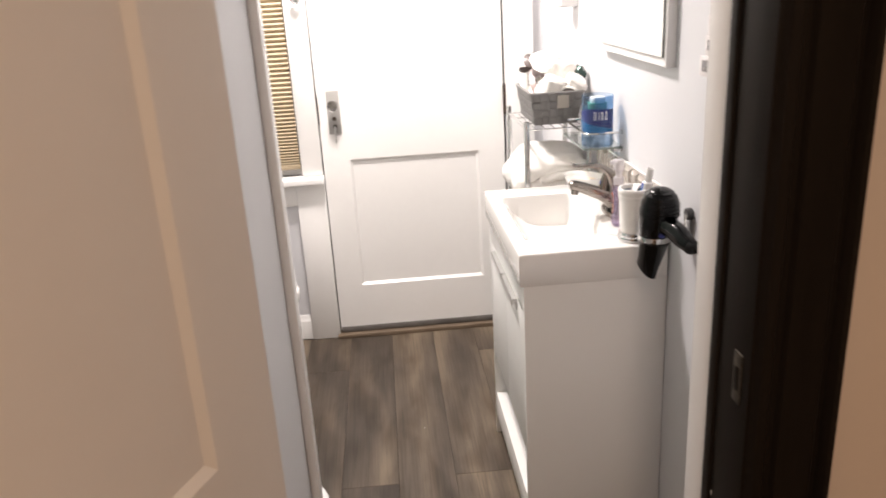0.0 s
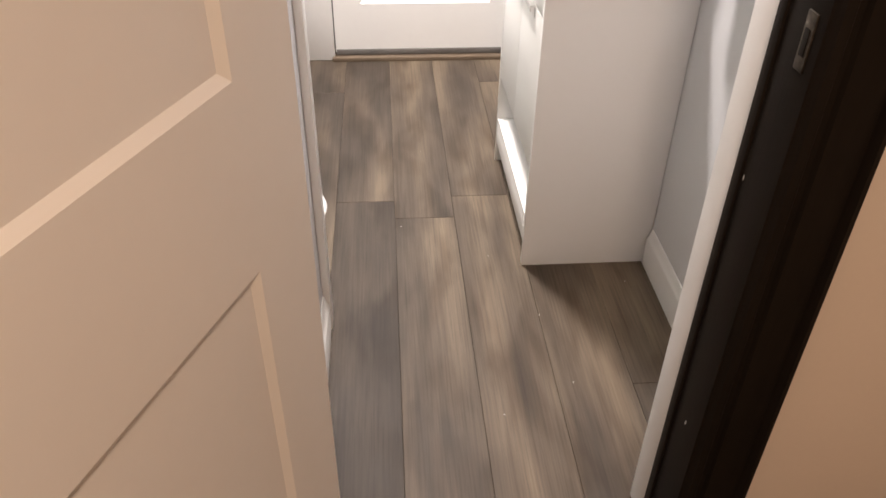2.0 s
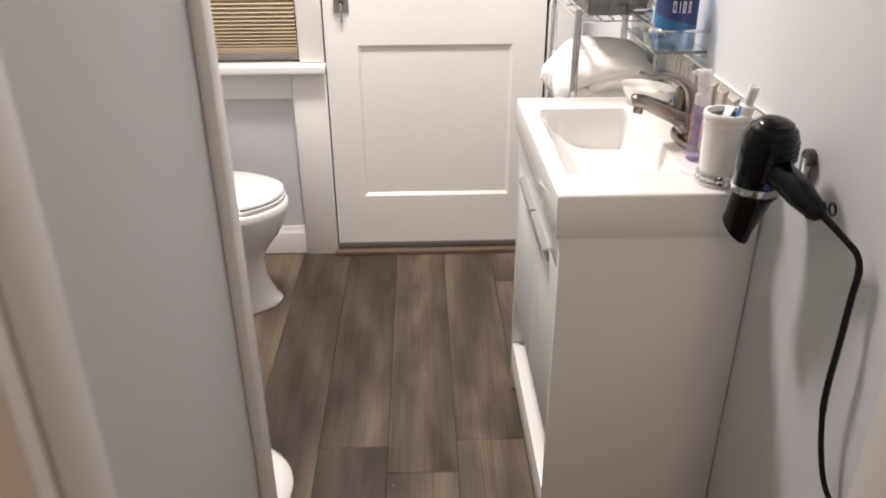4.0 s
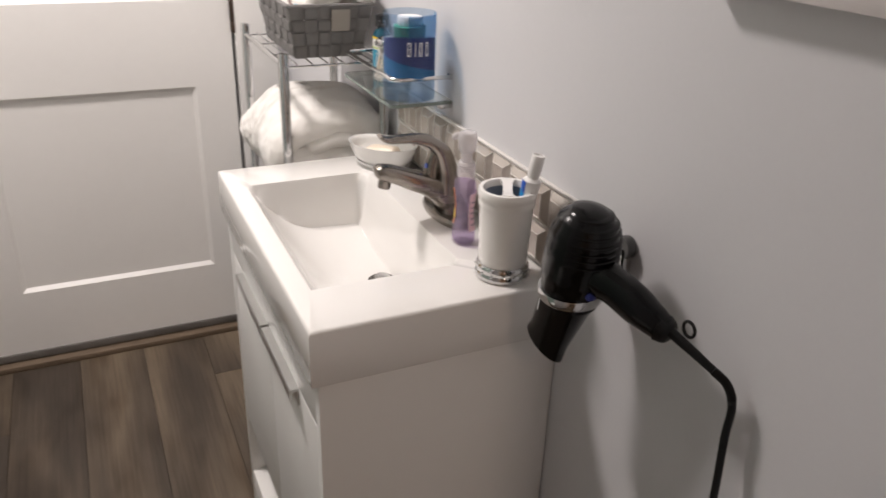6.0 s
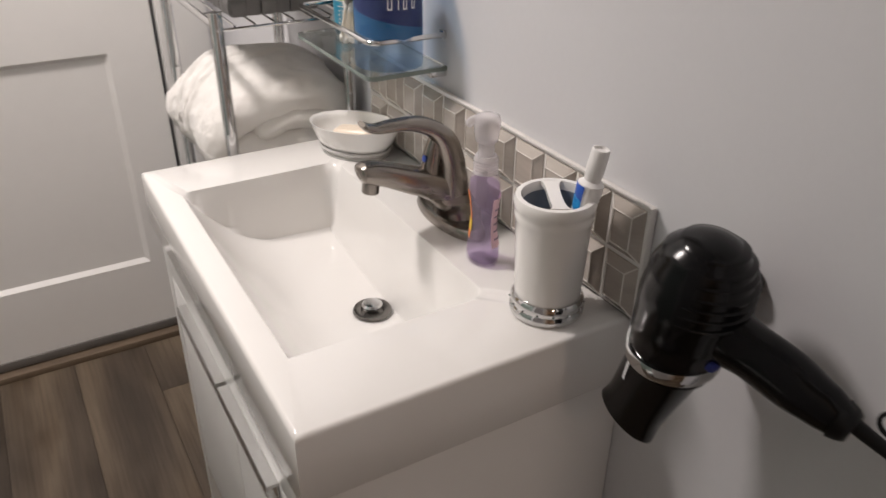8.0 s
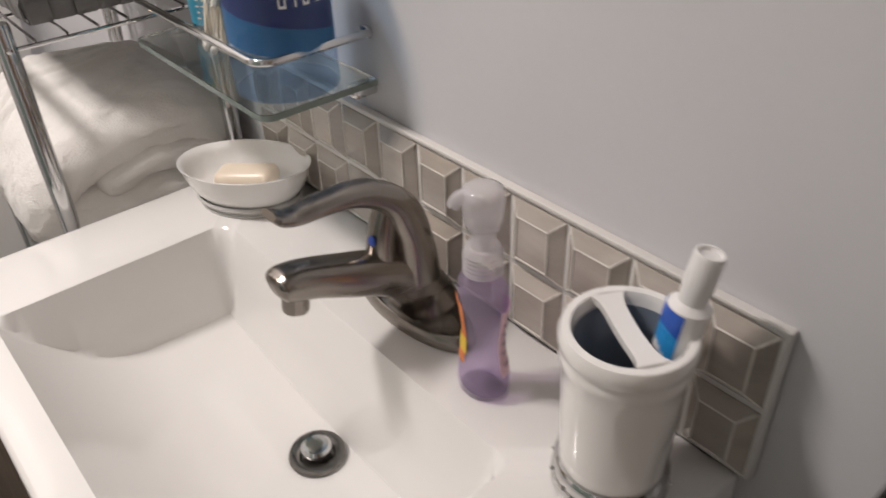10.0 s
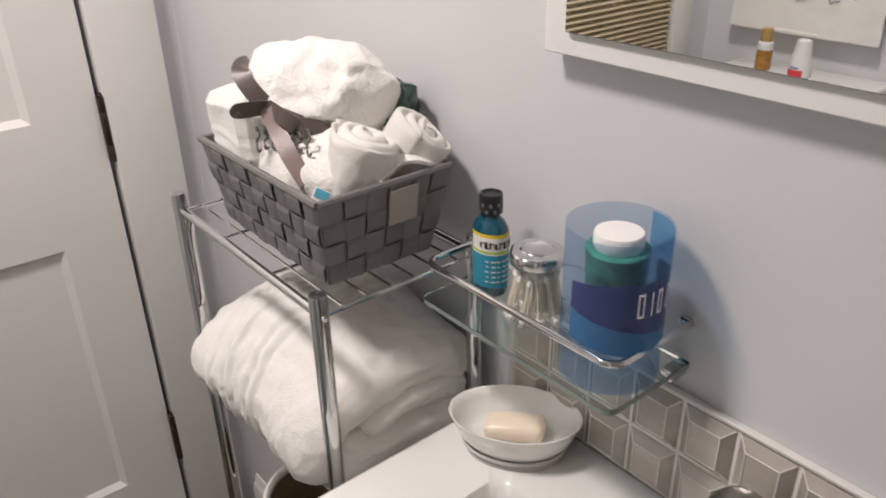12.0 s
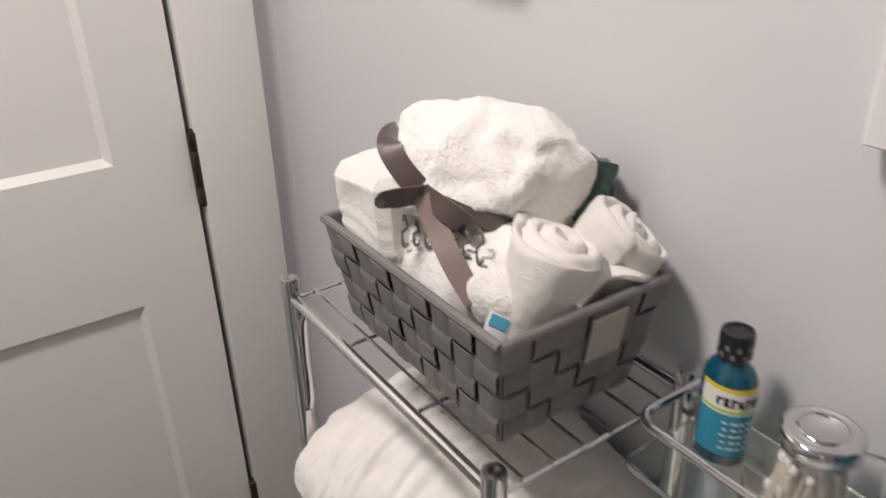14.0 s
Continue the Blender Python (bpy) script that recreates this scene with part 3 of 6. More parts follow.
def faucet():
    f = thing("faucet", (1.145, 2.972, 0.86), "brushed nickel single-lever basin faucet", "faucet")
    yc = 2.968
    base = bmesh.new()
    prof = [(0.0, 0.0), (1.0, 0.0), (1.03, 0.30), (1.0, 0.70), (0.95, 0.95), (0.90, 1.0), (0.84, 0.80), (0.74, 0.62), (0.60, 0.75), (0.0, 0.80)]
    lathe([(r * 0.0265, z * 0.013) for r, z in prof], 40, bm=base, sy=2.65, at=(1.152, yc, 0.860))
    piece("base", base, NICKEL, f, "oval base plate with a scooped top")
    body = swept(spline([(1.163, 0, 0.862), (1.156, 0, 0.884), (1.142, 0, 0.903), (1.118, 0, 0.917), (1.090, 0, 0.929), (1.062, 0, 0.941), (1.042, 0, 0.947), (1.034, 0, 0.948), (1.029, 0, 0.9475)], 6),
                 lambda u: (between(u, (0, 0.027), (0.2, 0.023), (0.42, 0.0170), (0.66, 0.0140), (0.82, 0.0122), (0.92, 0.0100), (0.975, 0.0070), (1, 0.0035)), between(u, (0, 0.034), (0.14, 0.024), (0.35, 0.0175), (0.7, 0.0155), (0.88, 0.0150), (0.95, 0.0125), (1, 0.0060))), (0, 1, 0), 28, 2.7)
    bmesh.ops.translate(body, vec=(0, yc, 0), verts=body.verts)
    piece("spout", body, NICKEL, f, angle=50)
    aer = lathe([(0, 0), (0.0098, 0), (0.0103, 0.002), (0.0103, 0.018), (0.0, 0.020)], 22)
    bmesh.ops.transform(aer, matrix=Matrix.Translation((1.0435, yc, 0.9215)) @ Matrix.Rotation(radians(8), 4, "Y"), verts=aer.verts)
    piece("aerator", aer, NICKEL, f, "stubby aerator tip")
    lever = swept(spline([(1.152, 0, 0.890), (1.152, 0, 0.920), (1.149, 0, 0.948), (1.139, 0, 0.972), (1.121, 0, 0.988), (1.098, 0, 0.996), (1.074, 0, 0.998), (1.054, 0, 0.998), (1.042, 0, 1.002), (1.036, 0, 1.007)], 6),
                  lambda u: (between(u, (0, 0.022), (0.25, 0.0165), (0.45, 0.0105), (0.65, 0.0068), (0.85, 0.0048), (1, 0.0030)), between(u, (0, 0.023), (0.3, 0.0175), (0.55, 0.0125), (0.8, 0.0105), (0.93, 0.0125), (1, 0.0090))), (0, 1, 0), 24, 2.4)
    bmesh.ops.translate(lever, vec=(0, yc, 0), verts=lever.verts)
    piece("lever", lever, NICKEL, f, "curved lever with a flattened tip", angle=50)
    neck = tube(spline([(1.122, yc, 0.925), (1.124, yc, 0.945), (1.128, yc, 0.962), (1.133, yc, 0.975)], 5), lambda u: 0.0125 - 0.003 * u, 16, up=(0, 1, 0))
    piece("cartridge_neck", neck, NICKEL, f)
    dot = lathe([(0, 0), (0.0042, 0), (0.0040, 0.001), (0, 0.0016)], 16)
    bmesh.ops.transform(dot, matrix=Matrix.Translation((1.1135, yc - 0.004, 0.951)) @ Matrix.Rotation(radians(-80), 4, "Y"), verts=dot.verts)
    piece("index_dot", dot, shader("blue_dot", (0.03, 0.08, 0.4), 0.3), f, "small blue cold-water dot")


faucet()


def soap_bottle():
    b = thing("soap_bottle", (1.133, 2.862, 0.86), "clear pump bottle of purple hand soap with an orange label", "bottle")
    x, y = 1.133, 2.862
    prof = [(0, 0), (0.0215, 0), (0.0245, 0.003), (0.0255, 0.010), (0.0250, 0.020), (0.0218, 0.032), (0.0192, 0.046), (0.0190, 0.058), (0.0212, 0.074), (0.0238, 0.088), (0.0232, 0.098), (0.0190, 0.105), (0.0135, 0.109), (0.0122, 0.113), (0.0122, 0.117)]
    prof = [(r * 0.90, z) for r, z in prof]
    out = lathe(prof, 36, sx=0.76, at=(x, y, 0.860))
    piece("bottle", out, film_plastic("thin_clear_plastic", (0.90, 0.86, 0.93), 0.10), b, "clear waisted bottle", angle=60)
    inner = lathe([(0, 0.003)] + [(r - 0.0014, z + (0.003 if z < 0.01 else 0)) for r, z in prof[1:11]] + [(0, 0.0985)], 36, sx=0.74, at=(x, y, 0.860))
    liquid = film_plastic("purple_soap", (0.66, 0.53, 0.76), 0.14)
    piece("soap", inner, liquid, b, "translucent pale purple soap", angle=60)
    white = film_plastic("clear_pump_plastic", (0.84, 0.82, 0.84), 0.42)
    ribs = [(0.0122, 0.109), (0.0140, 0.110)]
    for i in range(5):
        ribs += [(0.0140, 0.112 + 0.0034 * i), (0.0133, 0.1138 + 0.0034 * i)]
    piece("pump_collar", lathe(ribs + [(0.0118, 0.1300), (0, 0.1302)], 28, at=(x, y, 0.860)), white, b, "ribbed clear collar")
    piece("pump_stem", lathe([(0.0088, 0.130), (0.0088, 0.146), (0.0060, 0.146), (0.0060, 0.152), (0, 0.152)], 20, at=(x, y, 0.860)), white, b)
    head = lathe([(0.0075, 0.1435), (0.0120, 0.146), (0.0132, 0.152), (0.0142, 0.162), (0.0146, 0.168), (0.0132, 0.1735), (0.0090, 0.1755), (0, 0.176)], 28, at=(x, y, 0.860))
    tube(spline([(x - 0.004, y + 0.002, 1.028), (x - 0.011, y + 0.006, 1.029), (x - 0.0155, y + 0.0085, 1.027), (x - 0.0175, y + 0.0095, 1.023)], 4), lambda u: 0.0062 - 0.0022 * u, 12, bm=head)
    piece("pump_head", head, white, b, "clear flared pump head", angle=60)
    orange = shader("orange_label", (0.75, 0.22, 0.05), 0.4, spread=0.3, scale=60)
    pink = shader("pink_label", (0.80, 0.55, 0.62), 0.4, spread=0.2, scale=60)

    def skin(a, z, d):
        r = between(z, *[(h, q) for q, h in prof[2:12]]) + d
        return x + r * 0.77 * math.cos(a), y + r * math.sin(a), 0.860 + z

    def band(a0, a1, z0, z1, m, lab):
        bm = grid_sheet(lambda u, v: skin(a0 + (a1 - a0) * u, z0 + (z1 - z0) * v, 0.0004), 10, 10)
        piece("label", thick(bm, 0.0003), m, b, lab)
    band(2.1, 2.9, 0.030, 0.085, orange, "orange and yellow printed label")
    band(4.6, 6.0, 0.025, 0.085, pink, "pink printed back label")
    ink = shader("label_print", (0.30, 0.20, 0.28), 0.5)
    for i in range(5):
        bm = grid_sheet(lambda u, v: skin(4.8 + 0.9 * u, 0.034 + 0.009 * i + 0.002 * v, 0.0010), 8, 1)
        piece("print_line", thick(bm, 0.0002), ink, b)
    bm = grid_sheet(lambda u, v: skin(2.3 + 0.7 * u, 0.040 + 0.014 * v, 0.0010), 8, 1)
    piece("print_patch", thick(bm, 0.0002), shader("yellow_patch", (0.80, 0.55, 0.05), 0.4), b)


soap_bottle()


def brush_holder():
    h = thing("toothbrush_holder", (1.137, 2.745, 0.86), "white ceramic toothbrush holder on a chrome foot", "toothbrush holder")
    x, y = 1.137, 2.745
    foot = lathe([(0, 0), (0.0365, 0), (0.0385, 0.003), (0.0385, 0.008), (0.0365, 0.011), (0.0375, 0.014), (0.0375, 0.019), (0.035, 0.022), (0, 0.022)], 48, at=(x, y, 0.860))
    piece("foot", foot, CHROME, h, "polished chrome foot ring")
    for i in range(28):
        a = 2 * math.pi * i / 28
        s = lathe([(0, -0.0017), (0.0017, 0), (0, 0.0017)], 6, at=(x + 0.0383 * math.cos(a), y + 0.0383 * math.sin(a), 0.8725))
        if i % 2:
            piece("bead", s, CHROME, h)
        else:
            s.free()
    cup = lathe([(0, 0.022), (0.033, 0.022), (0.0345, 0.026), (0.034, 0.030), (0.0345, 0.034), (0.0355, 0.060), (0.037, 0.095), (0.0375, 0.106), (0.039, 0.109), (0.039, 0.114), (0.0378, 0.117), (0.040, 0.120), (0.0405, 0.127), (0.0385, 0.131), (0.0335, 0.131), (0.032, 0.127), (0.0315, 0.060), (0.030, 0.035), (0, 0.034)], 48, at=(x, y, 0.860))
    piece("cup", cup, CERAMIC, h, angle=60)
    # separate blue-grey surface just within the cup wall, darker than the ceramic
    lin = lathe([(0, 0.0345), (0.0298, 0.0355), (0.0311, 0.062), (0.0316, 0.122)], 40, at=(x, y, 0.860))
    piece("lining", lin, shader("blue_grey_inside", (0.21, 0.25, 0.31), 0.22), h, "blue-grey inside of the cup")
    a = radians(62)
    bridge = grid_sheet(lambda u, v: ((u - 0.5) * 0.0645, (v - 0.5) * (0.0130 + 0.008 * abs(2 * u - 1) ** 6), 0.0015 - 0.0035 * math.sin(math.pi * u)), 24, 4)
    thick(bridge, 0.005)
    bmesh.ops.transform(bridge, matrix=Matrix.Translation((x, y, 0.9850)) @ Matrix.Rotation(a, 4, "Z"), verts=bridge.verts)
    piece("bridge", bridge, CERAMIC, h, "white divider bar")
    t = thing("toothpaste_tube", (x + 0.014, y - 0.012, 0.90), "white and blue travel toothpaste tube, cap up in the holder", "toothpaste")
    axis = Vector((0.14, -0.10, 1)).normalized()
    m = Matrix.Translation((x + 0.010, y - 0.010, 0.902)) @ axis.to_track_quat("Z", "Y").to_matrix().to_4x4() @ Matrix.Diagonal((0.98, 0.98, 0.94, 1))
    body = bmesh.new()
    rings = []
    for z, w, d in ((0, 0.0145, 0.001), (0.03, 0.0145, 0.007), (0.07, 0.0140, 0.011), (0.105, 0.0132, 0.0128), (0.112, 0.0128, 0.0128), (0.116, 0.008, 0.008)):
        rings.append([body.verts.new((w * math.cos(2 * math.pi * i / 24), d * math.sin(2 * math.pi * i / 24), z)) for i in range(24)])
    for p, q in zip(rings, rings[1:]):
        for i in range(24):
            body.faces.new((p[i], p[(i + 1) % 24], q[(i + 1) % 24], q[i]))
    body.faces.new(rings[0][::-1])
    bmesh.ops.transform(body, matrix=m, verts=body.verts)
    piece("tube", body, shader("white_tube_plastic", (0.82, 0.81, 0.80), 0.3, spread=0.03), t)
    def hull(a, z, d=0.0004):
        k = min(max((z - 0.03) / 0.075, 0), 1)
        return (0.0145 - 0.0013 * k + d) * math.cos(a), (0.007 + 0.0058 * k + d) * math.sin(a), z
    low = grid_sheet(lambda u, v: hull(0.70 + 1.9 * u, 0.060 + (0.034 + 0.004 * math.sin(3 * u)) * v, 0.0005), 14, 4)
    bmesh.ops.transform(low, matrix=m, verts=low.verts)
    piece("print", thick(low, 0.0003), shader("sky_blue_print_ink", (0.03, 0.30, 0.70), 0.3, spread=0.2, scale=60), t, "light blue printed panel")
    wrap = grid_sheet(lambda u, v: hull(0.70 + 1.9 * u, 0.094 + 0.004 * math.sin(3 * u) + (0.017 - 0.004 * math.sin(3 * u)) * v, 0.0005), 14, 4)
    bmesh.ops.transform(wrap, matrix=m, verts=wrap.verts)
    piece("print", thick(wrap, 0.0003), shader("blue_print", (0.02, 0.10, 0.50), 0.3, spread=0.3, scale=60), t, "blue printed panel")
    cap = lathe([(0, 0.1475), (0.0065, 0.1475), (0.0070, 0.1500), (0.0082, 0.1500), (0.0090, 0.148), (0.0092, 0.126), (0.0088, 0.122), (0.0080, 0.115), (0, 0.115)], 24)
    bmesh.ops.transform(cap, matrix=m, verts=cap.verts)
    piece("cap", cap, shader("white_cap", (0.80, 0.79, 0.78), 0.35, spread=0.02, fine=200), t, "white screw cap")


brush_holder()


def hair_dryer():
    """Barrel pointing down, hung in a ring on the wall, grip slanting away."""
    black = shader("black_gloss_plastic", (0.003, 0.003, 0.0035), 0.16, spread=0.2, scale=8, bump=0.0)
    matt = shader("black_matt_plastic", (0.006, 0.006, 0.0065), 0.42, spread=0.2, fine=200)
    for q in (black, matt):
        q.node_tree.nodes["Principled BSDF"].inputs["Specular IOR Level"].default_value = 0.26
    d = thing("hair_dryer", (1.13, 2.57, 0.81), "black hair dryer hung nose-down in a chrome wall ring", "hair dryer")
    top = Vector((1.133, 2.553, 1.027))
    axis = Vector((-0.03, 0.15, -1)).normalized()
    wide = Vector((0.72, -0.69, 0))
    wide = (wide - axis * wide.dot(axis)).normalized()
    deep = axis.cross(wide)
    m = Matrix(((wide.x, deep.x, axis.x, top.x), (wide.y, deep.y, axis.y, top.y), (wide.z, deep.z, axis.z, top.z), (0, 0, 0, 1)))

    def radius(z):
        return between(z, (-0.014, 0.0), (-0.0125, 0.012), (-0.006, 0.0255), (0.006, 0.0355), (0.024, 0.0410), (0.046, 0.0425), (0.070, 0.0410), (0.095, 0.0374), (0.108, 0.0350), (0.132, 0.0335))
    shell = lathe([(radius(-0.014 + 0.128 * i / 40), -0.014 + 0.128 * i / 40) for i in range(41)], 44)
    bmesh.ops.transform(shell, matrix=m, verts=shell.verts)
    piece("shell", shell, black, d, angle=60)
    # raised intake ribs run over the back of the barrel and die out towards one side
    for i in range(7):
        zc = -0.007 + 0.0086 * i
        rib = grid_sheet(lambda u, v: m @ Vector((
            (radius(zc + 0.0040 * (v - 0.5)) - 0.0008 + 0.0040 * math.sin(math.pi * v) * math.sin(math.pi * u) ** 0.5) * math.cos(-1.3 + 3.3 * u),
            (radius(zc + 0.0040 * (v - 0.5)) - 0.0008 + 0.0040 * math.sin(math.pi * v) * math.sin(math.pi * u) ** 0.5) * math.sin(-1.3 + 3.3 * u),
            zc + 0.0040 * (v - 0.5) + 0.010 * (u - 0.5) ** 2)), 30, 6)
        piece("vent_rib", rib, black, d, "raised black air intake rib", angle=80)
    # concentrator: round at the ring, drawn out to a slanting flat mouth
    mouth, along = Vector((1.1205, 2.5965, 0.838)), Vector((0.022, -0.046, -0.036)).normalized()
    flat_dir = along.cross(Vector((0.1, -0.5, 0.9))).normalized()
    conc, rings = bmesh.new(), []
    for k in range(13):
        u = k / 12
        row = []
        for i in range(36):
            a = 2 * math.pi * i / 36
            p = m @ Vector((0.0338 * math.cos(a), 0.0338 * math.sin(a), 0.108))
            flare = 0.0285 + 0.003 * max(0.0, u - 0.8) * 5
            q = mouth + along * flare * math.cos(a) + flat_dir * 0.0165 * math.sin(a)
            mid = p.lerp(q, u)
            row.append(conc.verts.new(mid))
        rings.append(row)
    for p, q in zip(rings, rings[1:]):
        for i in range(36):
            conc.faces.new((p[i], p[(i + 1) % 36], q[(i + 1) % 36], q[i]))
    thick(conc, 0.002)
    piece("concentrator", conc, black, d, "black concentrator nozzle with a flared mouth", angle=60)
    g0, g1 = Vector((1.141, 2.530, 0.961)), Vector((1.162, 2.430, 0.937))
    pts = spline([g0, g0.lerp(g1, 0.3) + Vector((0, 0, 0.002)), g0.lerp(g1, 0.65) + Vector((0, 0, 0.001)), g1], 7)
    grip = swept(pts, lambda u: (between(u, (0, 0.0250), (0.25, 0.0225), (0.5, 0.0232), (0.8, 0.0185), (0.96, 0.0135), (1, 0.0090)), between(u, (0, 0.0215), (0.3, 0.0190), (0.6, 0.0185), (0.9, 0.0145), (1, 0.0095))), (0.97, 0.20, 0.10), 26, 2.2)
    piece("grip", grip, black, d, angle=60)
    piece("grip_cap", swept([g1.lerp(g0, 0.10), g1.lerp(g0, 0.02), g1 + (g1 - g0) * 0.015], lambda u: (between(u, (0, 0.0150), (1, 0.0100)), between(u, (0, 0.0160), (1, 0.0110))), (0.97, 0.20, 0.10), 22, 2.6), matt, d, "black end cap", angle=60)
    piece("switch", boxes(((1.122, 2.522, 0.934), (1.134, 2.536, 0.944)), bevel=0.003), shader("dark_blue_button", (0.02, 0.03, 0.22), 0.3), d, "dark blue switch")
    loop = tube([Vector((1.166, 2.408 + 0.0085 * math.cos(2 * math.pi * i / 16), 0.954 + 0.0085 * math.sin(2 * math.pi * i / 16))) for i in range(16)], 0.0018, 8, closed=True, up=(1, 0, 0))
    piece("hanging_loop", loop, matt, d, "small black hanging loop")
    cuff = tube(spline([(1.156, 2.442, 0.948), (1.165, 2.424, 0.937), (1.174, 2.404, 0.927), (1.183, 2.381, 0.916)], 5), lambda u: 0.0065 - 0.002 * u, 12)
    piece("cord_sleeve", cuff, matt, d, "ribbed cord sleeve")
    cord = tube(spline([(1.183, 2.381, 0.916), (1.190, 2.366, 0.906), (1.193, 2.357, 0.885), (1.192, 2.356, 0.845), (1.188, 2.349, 0.784), (1.186, 2.342, 0.66), (1.190, 2.30, 0.56), (1.196, 2.24, 0.55), (1.199, 2.20, 0.63), (1.199, 2.180, 0.76), (1.198, 2.172, 0.85)], 8), 0.0036, 10, flat=1.5)
    piece("cord", cord, matt, d, "black power cord")
    pale = shader("pale_logo_print", (0.55, 0.55, 0.56), 0.4)
    for i in range(5):
        st = grid_sheet(lambda u, v: m @ Vector((0.0346 * math.cos(2.75 + 0.13 * u), 0.0346 * math.sin(2.75 + 0.13 * u) - 0.0003 * i, 0.1165 + 0.0044 * i + 0.0031 * v)), 3, 1)
        piece("logo_stroke", thick(st, 0.0004), pale, d, "small pale printed mark")
    h = thing("dryer_holder", (1.19, 2.565, 0.93), "chrome ring holder for a hair dryer, fixed to the wall", "holder")
    band = lathe([(0.0368, -0.006), (0.0386, -0.006), (0.0390, -0.005), (0.0390, 0.005), (0.0386, 0.006), (0.0368, 0.006), (0.0368, -0.006)], 48)
    bmesh.ops.transform(band, matrix=m @ Matrix.Translation((0, 0, 0.102)) @ Matrix.Rotation(radians(7), 4, "Y"), verts=band.verts)
    piece("ring", band, CHROME, h)
    arm = boxes(((1.160, 2.562, 0.917), (1.209, 2.580, 0.922)), bevel=0.001)
    piece("arm", arm, CHROME, h)
    back = lathe([(0, 0), (0.013, 0), (0.0145, 0.002), (0.0145, 0.010), (0.013, 0.013), (0, 0.013)], 32)
    bmesh.ops.transform(back, matrix=Matrix.Translation((1.2095, 2.568, 0.970)) @ Matrix.Rotation(radians(-90), 4, "Y"), verts=back.verts)
    piece("wall_plate", back, shader("grey_plastic_plate", (0.09, 0.09, 0.09), 0.3, 0.6), h, "round grey wall plate")
    piece("bracket", boxes(((1.196, 2.560, 0.917), (1.2085, 2.580, 0.970)), bevel=0.002), CHROME, h)
    tag = thing("warning_tag", (1.196, 2.166, 0.89), "white warning tag with red heading on the dryer cord", "tag")
    mt = Matrix.Translation((1.190, 2.166, 0.903)) @ Matrix.Rotation(radians(38), 4, "X")
    tg = boxes(((-0.0004, -0.022, -0.032), (0.0004, 0.022, 0.032)))
    bmesh.ops.transform(tg, matrix=mt, verts=tg.verts)
    piece("card", tg, shader("white_tag_plastic", (0.78, 0.77, 0.76), 0.3), tag)
    for i, (z0, z1, c) in enumerate(((0.020, 0.026, "r"), (0.011, 0.017, "r"), (0.004, 0.006, "k"), (-0.001, 0.001, "k"), (-0.006, -0.004, "k"), (-0.011, -0.009, "k"), (-0.016, -0.014, "k"), (-0.021, -0.019, "k"))):
        q = boxes(((-0.0009, -0.017, z0), (-0.0005, 0.017, z1)))
        bmesh.ops.transform(q, matrix=mt, verts=q.verts)
        piece("print_line", q, shader("red_ink", (0.70, 0.06, 0.06), 0.5) if c == "r" else shader("black_ink", (0.06, 0.06, 0.06), 0.5), tag)


hair_dryer()


def soap_dish():
    s = thing("soap_dish", (1.139, 3.228, 0.86), "white oval ceramic soap dish on a grey foot", "soap dish")
    x, y = 1.139, 3.226
    a = radians(-52)

    def turned(bm):
        bmesh.ops.transform(bm, matrix=Matrix.Translation((x, y, 0.860)) @ Matrix.Rotation(a, 4, "Z") @ Matrix.Diagonal((1.05, 1.08, 1, 1)), verts=bm.verts)
        return bm
    dish = lathe([(0, 0.006), (0.042, 0.006), (0.050, 0.011), (0.058, 0.022), (0.0635, 0.035), (0.0665, 0.045), (0.0675, 0.0465), (0.0650, 0.0465), (0.0605, 0.037), (0.052, 0.024), (0.040, 0.0165), (0, 0.0145)], 56, sy=0.66)
    piece("bowl", turned(dish), CERAMIC, s, angle=70)
    foot = lathe([(0, 0), (0.0505, 0), (0.0515, 0.0025), (0.0490, 0.0045), (0.0525, 0.0070), (0.0545, 0.0100), (0.0525, 0.0125), (0.045, 0.0085), (0, 0.0080)], 56, sy=0.68)
    piece("foot", turned(foot), shader("grey_glazed_rim", (0.55, 0.545, 0.53), 0.22, 0.0), s, "grey banded foot")
    b = thing("soap_bar", (x, y, 0.877), "cream bar of soap lying in the dish", "soap")
    bar = boxes(((-0.031, -0.016, 0.017), (0.031, 0.016, 0.039)), bevel=0.009, seg=4)
    for v in bar.verts:
        v.co.z += 0.002 * math.sin(v.co.x * 60)
    piece("bar", turned(bar), shader("cream_soap", (0.82, 0.71, 0.58), 0.30, spread=0.04, scale=40), b)


soap_dish()


